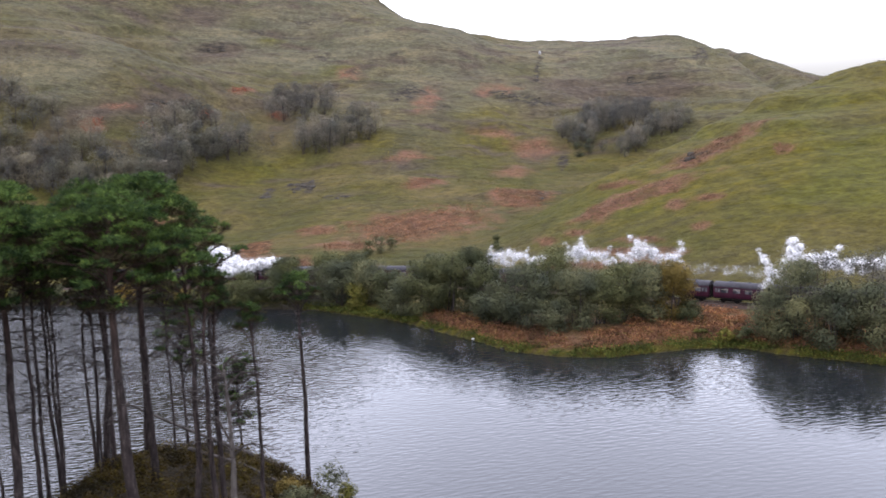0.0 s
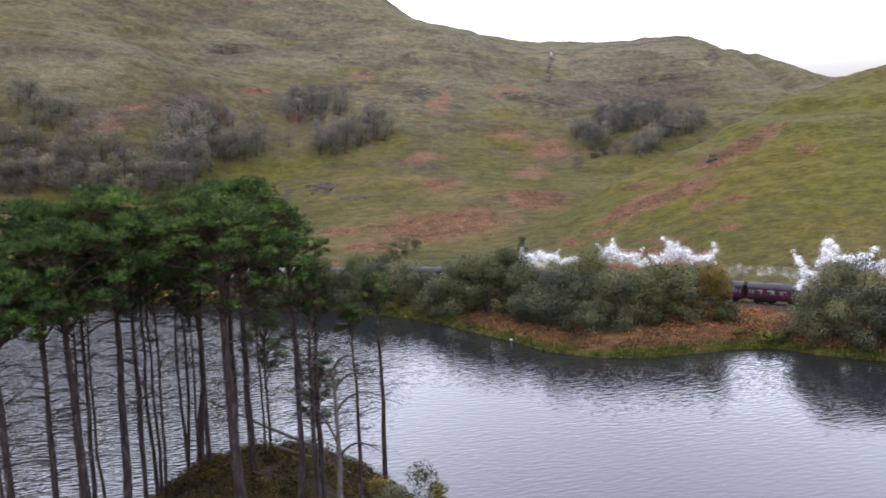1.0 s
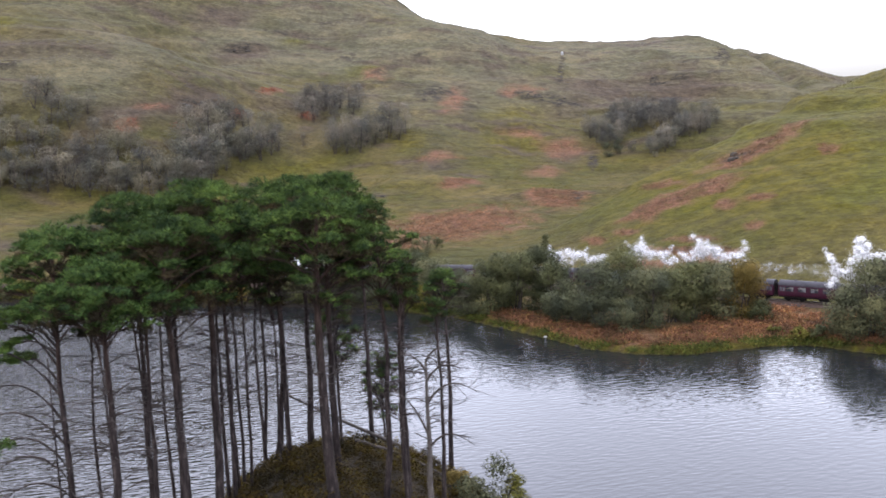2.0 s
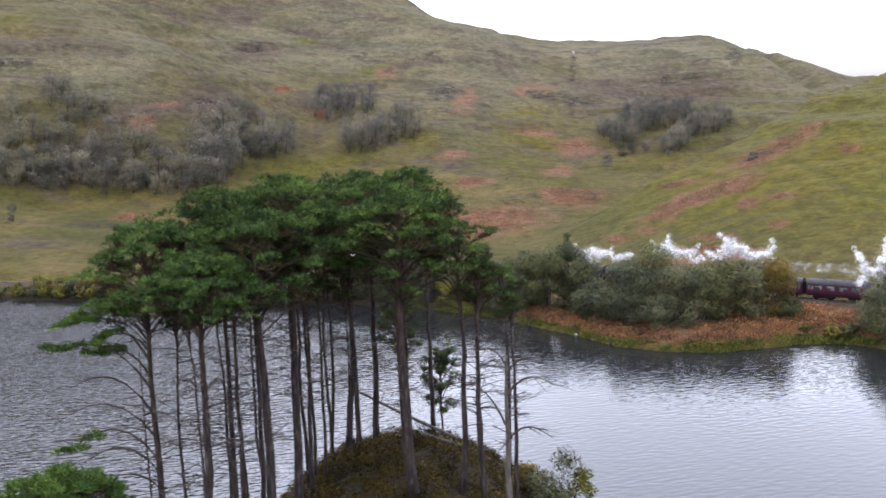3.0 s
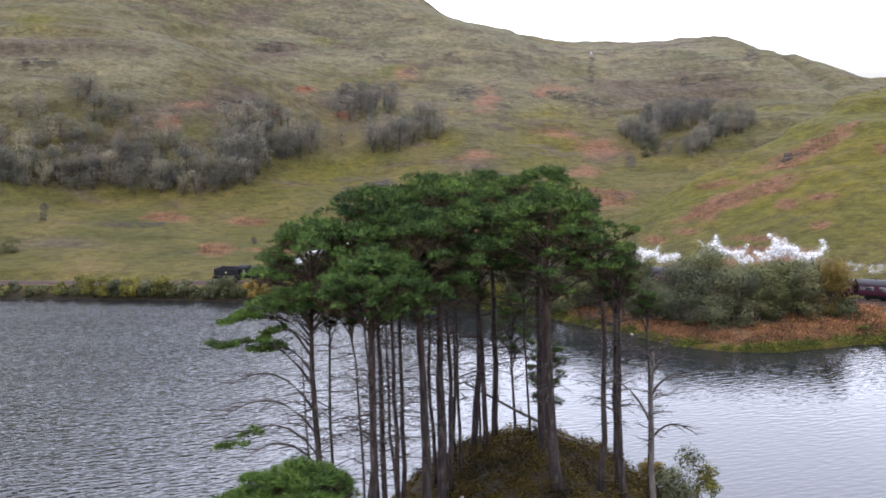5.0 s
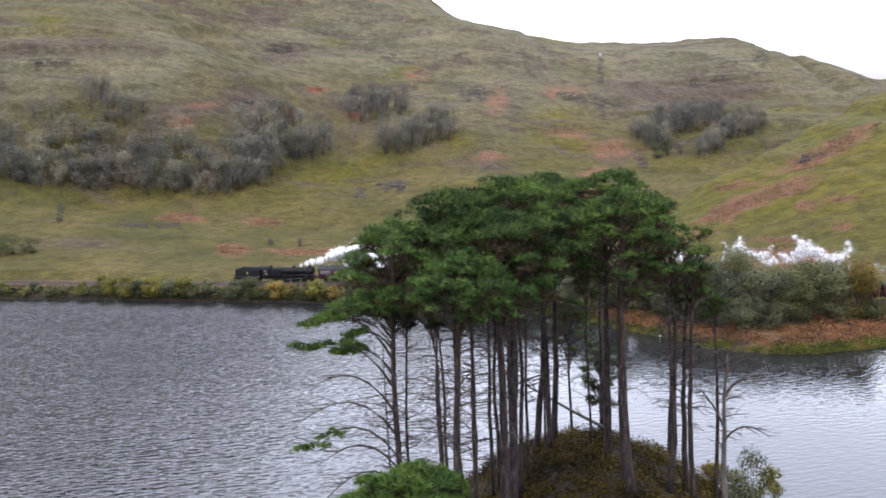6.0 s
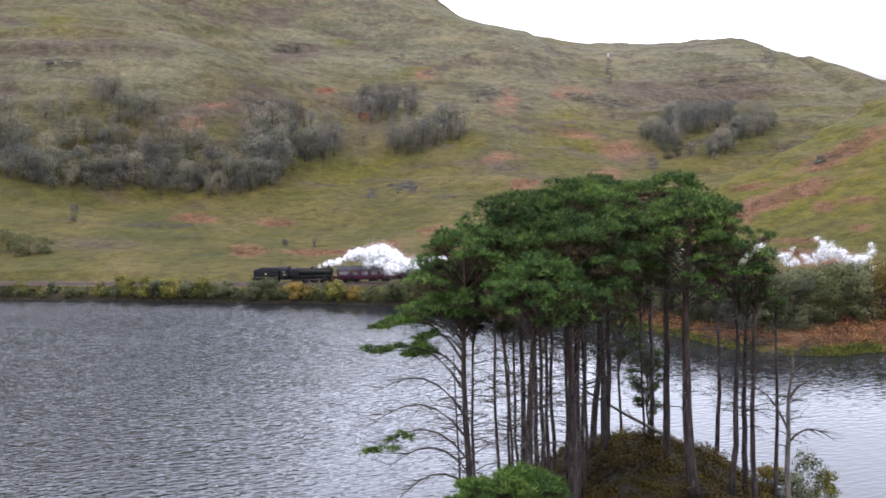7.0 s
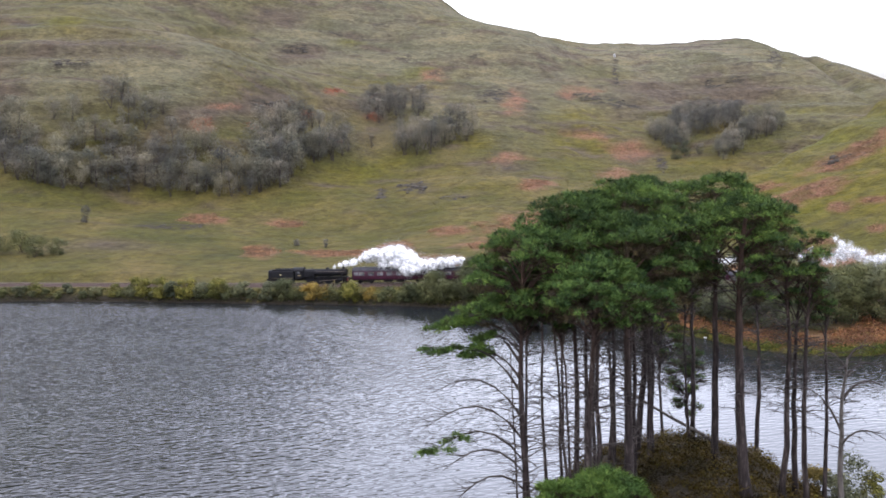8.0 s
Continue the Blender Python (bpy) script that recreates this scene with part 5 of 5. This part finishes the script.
    bb = part("buffer_beam", box(9.2, 9.36, -1.3, 1.3, 0.8, 1.4), M_RED, thing)
    for y in (-0.87, 0.87):
        part("buffer", tube([(9.36, y, 1.05), (9.9, y, 1.05)], [0.13, 0.22], 10), M_SOOT, bb)
    tagged(thing, "black steam locomotive running tender first", "locomotive", "steam train")

    td = new("tender")
    part("tank", section([(-1.28, 1.3), (-1.28, 2.9), (-1.1, 3.22), (1.1, 3.22), (1.28, 2.9), (1.28, 1.3)], -9.9, -3.75), M_BLACK, td)
    rng = np.random.default_rng(8)
    heap = []
    for i in range(70):
        x, y, r = rng.uniform(-7.6, -4.2), rng.uniform(-0.85, 0.85), rng.uniform(0.12, 0.24)
        heap.append(tube([(x - r, y, 3.2 + rng.uniform(0, 0.18)), (x, y + r * 0.3, 3.3 + rng.uniform(0, 0.25)), (x + r, y, 3.22)], [r * 0.4, r, r * 0.4], 5))
    tagged(part("coal", join(heap), M_COAL, td), kind="stuff")
    part("tender_frame", box(-9.9, -3.75, -1.2, 1.2, 0.72, 1.3), M_SOOT, td)
    for s in (-1, 1):
        part("lining", box(-9.7, -3.95, s * 1.292 - 0.012, s * 1.292 + 0.012, 1.42, 1.46), M_LINING, td)
        part("emblem", tube([(-6.9, s * 1.27, 2.25), (-6.9, s * 1.305, 2.25)], [0.25, 0.25], 14), M_LINING, td)
        part("coal_rail", box(-9.0, -3.8, s * 1.12 - 0.03, s * 1.12 + 0.03, 3.2, 3.46), M_BLACK, td)
        for x in (-9.0, -6.85, -4.7):
            part("wheel", wheel(0.64, 0.13, s * 0.76, x), M_SOOT, td)
    bb = part("buffer_beam", box(-10.05, -9.9, -1.25, 1.25, 0.8, 1.4), M_SOOT, td)
    for y in (-0.87, 0.87):
        part("buffer", tube([(-10.05, y, 1.05), (-10.5, y, 1.05)], [0.13, 0.22], 10), M_SOOT, bb)
    part("lamp", tube([(-9.95, -0.9, 3.05), (-10.1, -0.9, 3.05)], [0.13, 0.13], 10), M_LINING, td)
    tagged(td, "black tender heaped with coal at the train's head", "tender", "steam train")
    return thing, td


s_tail = float(np.interp(-82.6, _x, _arc))
loco, tender = engine()
x, y, h = line_at(s_tail + 10.5)
for ob in (loco, tender):
    ob.matrix_basis = pose(x, y, RAIL_Z, 0, 0, h)
first_coach = coach()
for i in range(8):
    x, y, h = line_at(s_tail + 20.6 + 10.3 + 20.45 * i)
    if i == 0:
        first_coach.matrix_basis = pose(x, y, RAIL_Z, 0, 0, h)
    else:
        copy_thing(first_coach, pose(x, y, RAIL_Z, 0, 0, h))


# ---------------------------------------------------------------- steam
def steam_material(name, density):
    m, nt, b = material(name)
    b.inputs["Base Color"].default_value = (0.66, 0.66, 0.66, 1)
    b.inputs["Roughness"].default_value = 1.0
    b.inputs["Specular IOR Level"].default_value = 0.0
    tl = nt.nodes.new("ShaderNodeBsdfTranslucent")
    tl.inputs["Color"].default_value = (0.68, 0.68, 0.68, 1)
    m1 = nt.nodes.new("ShaderNodeMixShader")
    m1.inputs[0].default_value = 0.45
    nt.links.new(b.outputs[0], m1.inputs[1])
    nt.links.new(tl.outputs[0], m1.inputs[2])
    tp = nt.nodes.new("ShaderNodeBsdfTransparent")
    n = noise_node(nt, 1.1, 6.0, 0.7)
    al = nt.nodes.new("ShaderNodeMapRange")
    al.inputs["From Min"].default_value, al.inputs["From Max"].default_value = 0.36, 0.62
    al.inputs["To Min"].default_value, al.inputs["To Max"].default_value = 0.0, density
    nt.links.new(n, al.inputs["Value"])
    m2 = nt.nodes.new("ShaderNodeMixShader")
    nt.links.new(al.outputs[0], m2.inputs[0])
    nt.links.new(tp.outputs[0], m2.inputs[1])
    nt.links.new(m1.outputs[0], m2.inputs[2])
    nt.links.new(m2.outputs[0], nt.nodes["Material Output"].inputs["Surface"])
    return m


M_STEAM = steam_material("white_steam", 0.85)
M_TORN = steam_material("torn_steam", 0.42)


def puffs(spine, small, seed, mat, name, label, droplets=520, core=0.8, fleck=0.09):
    """A billowing cloud: crinkled lumps along a spine of (x, y, z, radius), smaller ones budding from them, in a mist of fine flecks that thins outwards."""
    rng = np.random.default_rng(seed)
    balls = [(Vector(p[:3]), p[3]) for p in spine]
    for c, r in list(balls):
        for i in range(small):
            d = Vector(rng.normal(0, 1, 3)).normalized()
            d.z = abs(d.z) * 0.9 - 0.15
            balls.append((c + d * r * rng.uniform(0.55, 0.95), r * rng.uniform(0.4, 0.72)))
    ico = bmesh.new()
    bmesh.ops.create_icosphere(ico, subdivisions=2, radius=1)
    base, tri = np.array([v.co[:] for v in ico.verts]), np.array([[v.index for v in f.verts] for f in ico.faces])
    ico.free()
    vs, fs, ns, k = [], [], [], 0
    for c, r in balls:
        if core and r > 0.6:
            p = np.array(c) + base * r
            w = np.array([noise.fractal(Vector(q) * 1.1, 0.8, 2.0, 3) for q in p])
            vs.append(np.array(c) + base * (core * r * (1 + 0.45 * w))[:, None])
            fs += (tri + k).tolist()
            ns.append(base + np.array([0, 0, 0.25]))
            k += len(base)
        if not droplets:
            continue
        n = int(droplets * r * r) + 12
        d = rng.normal(0, 1, (n, 3))
        d /= np.linalg.norm(d, axis=1)[:, None]
        far = r * (0.5 + 0.42 * np.abs(rng.normal(0, 1, n)))
        far *= 1 + 0.3 * np.sin(4.1 * d[:, 0] + 3 * c.x) * np.sin(3.7 * d[:, 1] + 2 * c.z) + 0.2 * np.sin(9 * d[:, 2] + 7 * d[:, 0] + c.x)
        v, f, nor = leaves(rng, np.array(c) + d * far[:, None], fleck, d + np.array([0, 0, 0.25]), 3)
        vs.append(v)
        fs += (f + k).tolist()
        ns.append(nor)
        k += len(v)
    return tagged(new(name, mesh_of(name, np.concatenate(vs), fs, mat, True, np.concatenate(ns))), label, "steam", kind="stuff")


puffs([(-66.5, 218.0, 6.4, 0.5), (-65, 217.8, 6.9, 0.7), (-63.4, 217.5, 7.2, 0.9), (-61.8, 217.0, 7.6, 1.1)], 5, 1, M_STEAM, "steam_wisp", "thin white steam drifting over the boiler")
puffs([(-60, 217, 8.3, 1.1), (-58.4, 217, 8.7, 1.6), (-56.4, 216.4, 9.0, 2.0), (-54, 216, 8.8, 2.4), (-54.5, 215, 7.1, 1.4), (-51.6, 215.6, 9.1, 2.6), (-51.4, 214, 7.3, 1.9), (-49.2, 215, 8.1, 2.6), (-48.4, 213, 6.4, 2.3),
       (-46, 213, 6.5, 2.0), (-43.6, 212.6, 6.6, 1.8), (-41.2, 212.2, 7.4, 1.7), (-38.8, 212, 7.6, 1.5), (-36.5, 212, 7.7, 1.1)], 9, 2, M_STEAM, "steam_plume", "billowing white steam over the first coach")


def trail(xs, heights, radii, seed, gaps=0.0):
    """Steam along the line: a dense run of lumps over the track between the given x."""
    rng = np.random.default_rng(seed)
    out, x = [], xs[0]
    while x < xs[-1]:
        h, r = float(np.interp(x, xs, heights)), float(np.interp(x, xs, radii)) * rng.uniform(0.8, 1.15)
        out.append((x + rng.normal(0, 0.3), float(rail_y(x)[0]) + rng.normal(0, 0.6), RAIL_Z + h + rng.normal(0, 0.35), r))
        if rng.uniform() < 0.75:
            out.append((x + rng.normal(0, 0.5), float(rail_y(x)[0]) + rng.normal(0, 0.6), RAIL_Z + h - r * 0.9, r * 0.9))
        x += r * 0.85
    return out


def curls(tops, seed):
    """Lumps along torn curls of steam that rise off the track: foot x, foot height, top height, drift, radius at the foot."""
    rng = np.random.default_rng(seed)
    out = []
    for x, z0, z1, drift, r in tops:
        n = max(4, int((z1 - z0) / (0.5 * r)))
        for i in range(n):
            f = i / (n - 1)
            out.append((x + drift * f ** 1.4 + 0.5 * r * math.sin(3.4 * f + x) + rng.normal(0, 0.12), float(rail_y(x)[0]) + rng.normal(0, 0.4), RAIL_Z + z0 + (z1 - z0) * f, r * (1.05 - 0.5 * f) * rng.uniform(0.75, 1.15)))
    return out


TORN = "torn white steam hanging behind the bushes"
puffs(trail([9, 13, 18, 21], [6.0, 6.4, 6.2, 6.4], [1.0, 1.5, 1.2, 0.7], 11) + curls([(10.5, 6.2, 8.2, -0.8, 0.8), (16.5, 6.2, 8.0, 1.0, 0.7)], 21), 5, 3, M_TORN, "steam_trail", TORN, 430, 0.45, 0.08)
puffs(trail([25, 28, 31, 34], [6.8, 7.8, 7.2, 6.2], [1.0, 1.8, 1.4, 0.7], 12) + curls([(28.6, 7.6, 10.6, -1.4, 1.6), (26.4, 7.4, 9.6, -1.2, 0.9), (31.6, 7.2, 9.2, 1.2, 0.8)], 22), 5, 6, M_TORN, "steam_trail", TORN, 430, 0.45, 0.08)
puffs(trail([35.5, 38, 40, 43, 45], [7.4, 8.0, 8.2, 7.2, 6.2], [1.0, 1.8, 1.3, 1.3, 0.7], 13) + curls([(37.8, 7.6, 11.4, -1.6, 1.7), (39.6, 7.6, 10.6, -0.6, 0.9), (43.4, 7.0, 10.4, 0.9, 1.4)], 23), 5, 7, M_TORN, "steam_trail", TORN, 430, 0.45, 0.08)
puffs(trail([57, 60, 62.5, 65, 69, 74, 80], [4.4, 6.0, 8.0, 8.6, 8.0, 9.5, 10], [0.9, 1.4, 1.4, 1.1, 1.0, 1.2, 1.0], 14) + curls([(61.4, 6.4, 11.6, -1.8, 2.0), (57.4, 5.6, 10.0, -1.4, 1.0), (66.0, 8.0, 10.6, 1.2, 1.2)], 24), 6, 4, M_STEAM, "steam_billow", "white steam billowing beside a coach", 320, 0.6, 0.085)
puffs(trail([45, 48, 51, 54, 57], [6.0, 6.2, 5.8, 6.4, 5.8], [0.6, 0.9, 0.6, 1.0, 0.9], 15), 5, 5, M_TORN, "steam_trail", "thinning white steam over the coach roofs", 160, 0.0, 0.06)


# ---------------------------------------------------------------- rocks
M_ROCK = plain("lichened_rock", (0.008, 0.007, 0.006), (0.055, 0.047, 0.039), 1.4, 0.9, relief=0.15)
M_PALE = plain("pale_stone", (0.14, 0.14, 0.135), (0.30, 0.30, 0.29), 2.0, 0.9, relief=0.05)


def rock(seed, size):
    """A broken boulder: a ball cut by random planes and roughened."""
    rng = np.random.default_rng(seed)
    bm = bmesh.new()
    bmesh.ops.create_icosphere(bm, subdivisions=2, radius=1)
    cuts = [(Vector(rng.normal(0, 1, 3)).normalized(), rng.uniform(0.55, 0.85)) for _ in range(9)]
    for v in bm.verts:
        for n, d in cuts:
            k = v.co.dot(n)
            if k > d:
                v.co -= n * (k - d)
        v.co += v.co * 0.1 * noise.fractal(v.co * 2.2 + Vector((seed, 0, 0)), 0.8, 2.0, 3)
        v.co = Vector((v.co.x * size[0], v.co.y * size[1], v.co.z * size[2]))
    return bm


def rock_thing(seed, x, y, z, size, mat, label):
    bm = rock(seed, size)
    me = bpy.data.meshes.new("rock")
    bm.to_mesh(me)
    bm.free()
    me.materials.append(mat)
    ob = new("rock", me)
    ob.matrix_basis = pose(x, y, z, 0, 0, seed * 47 % 360)
    return tagged(ob, label, "rock", "rock outcrops")


rng_r = np.random.default_rng(12)
for i, (cx, cy, a, b, turn) in enumerate(ROCKS):
    for j in range(14 if i == 0 else 6):
        u, v = rng_r.uniform(-a, a) * 0.8, rng_r.uniform(-b, b) * 0.7
        x, y = cx + u * math.cos(radians(turn)) - v * math.sin(radians(turn)), cy + u * math.sin(radians(turn)) + v * math.cos(radians(turn))
        s = rng_r.uniform(0.35, 1.1) * (1.25 if i == 0 else 0.9)
        rock_thing(40 + i * 11 + j, x, y, ground_z(x, y) - 0.15 * s, (1.7 * s, 1.0 * s, 0.75 * s), M_ROCK, "dark weathered rock outcrop on the moor")
rock_thing(7, 59, 549, ground_z(59, 549) + 0.6, (0.9, 0.8, 1.5), M_PALE, "small pale boulder high on the hill")
for i, (x, y) in enumerate([(4.6, 158.6), (49.5, 143.8), (9.0, 151.0), (-2.5, 167.5)]):
    rock_thing(20 + i, x, y, 0.15, (0.45, 0.35, 0.28), M_PALE if i == 0 else M_ROCK, "boulder at the water's edge")
rock_thing(3, -26.6, 58.8, float(island(np.array([-26.6]), np.array([58.8]))[0]) + 0.45, (0.17, 0.15, 0.12), M_PALE, "small white stone in the heather")
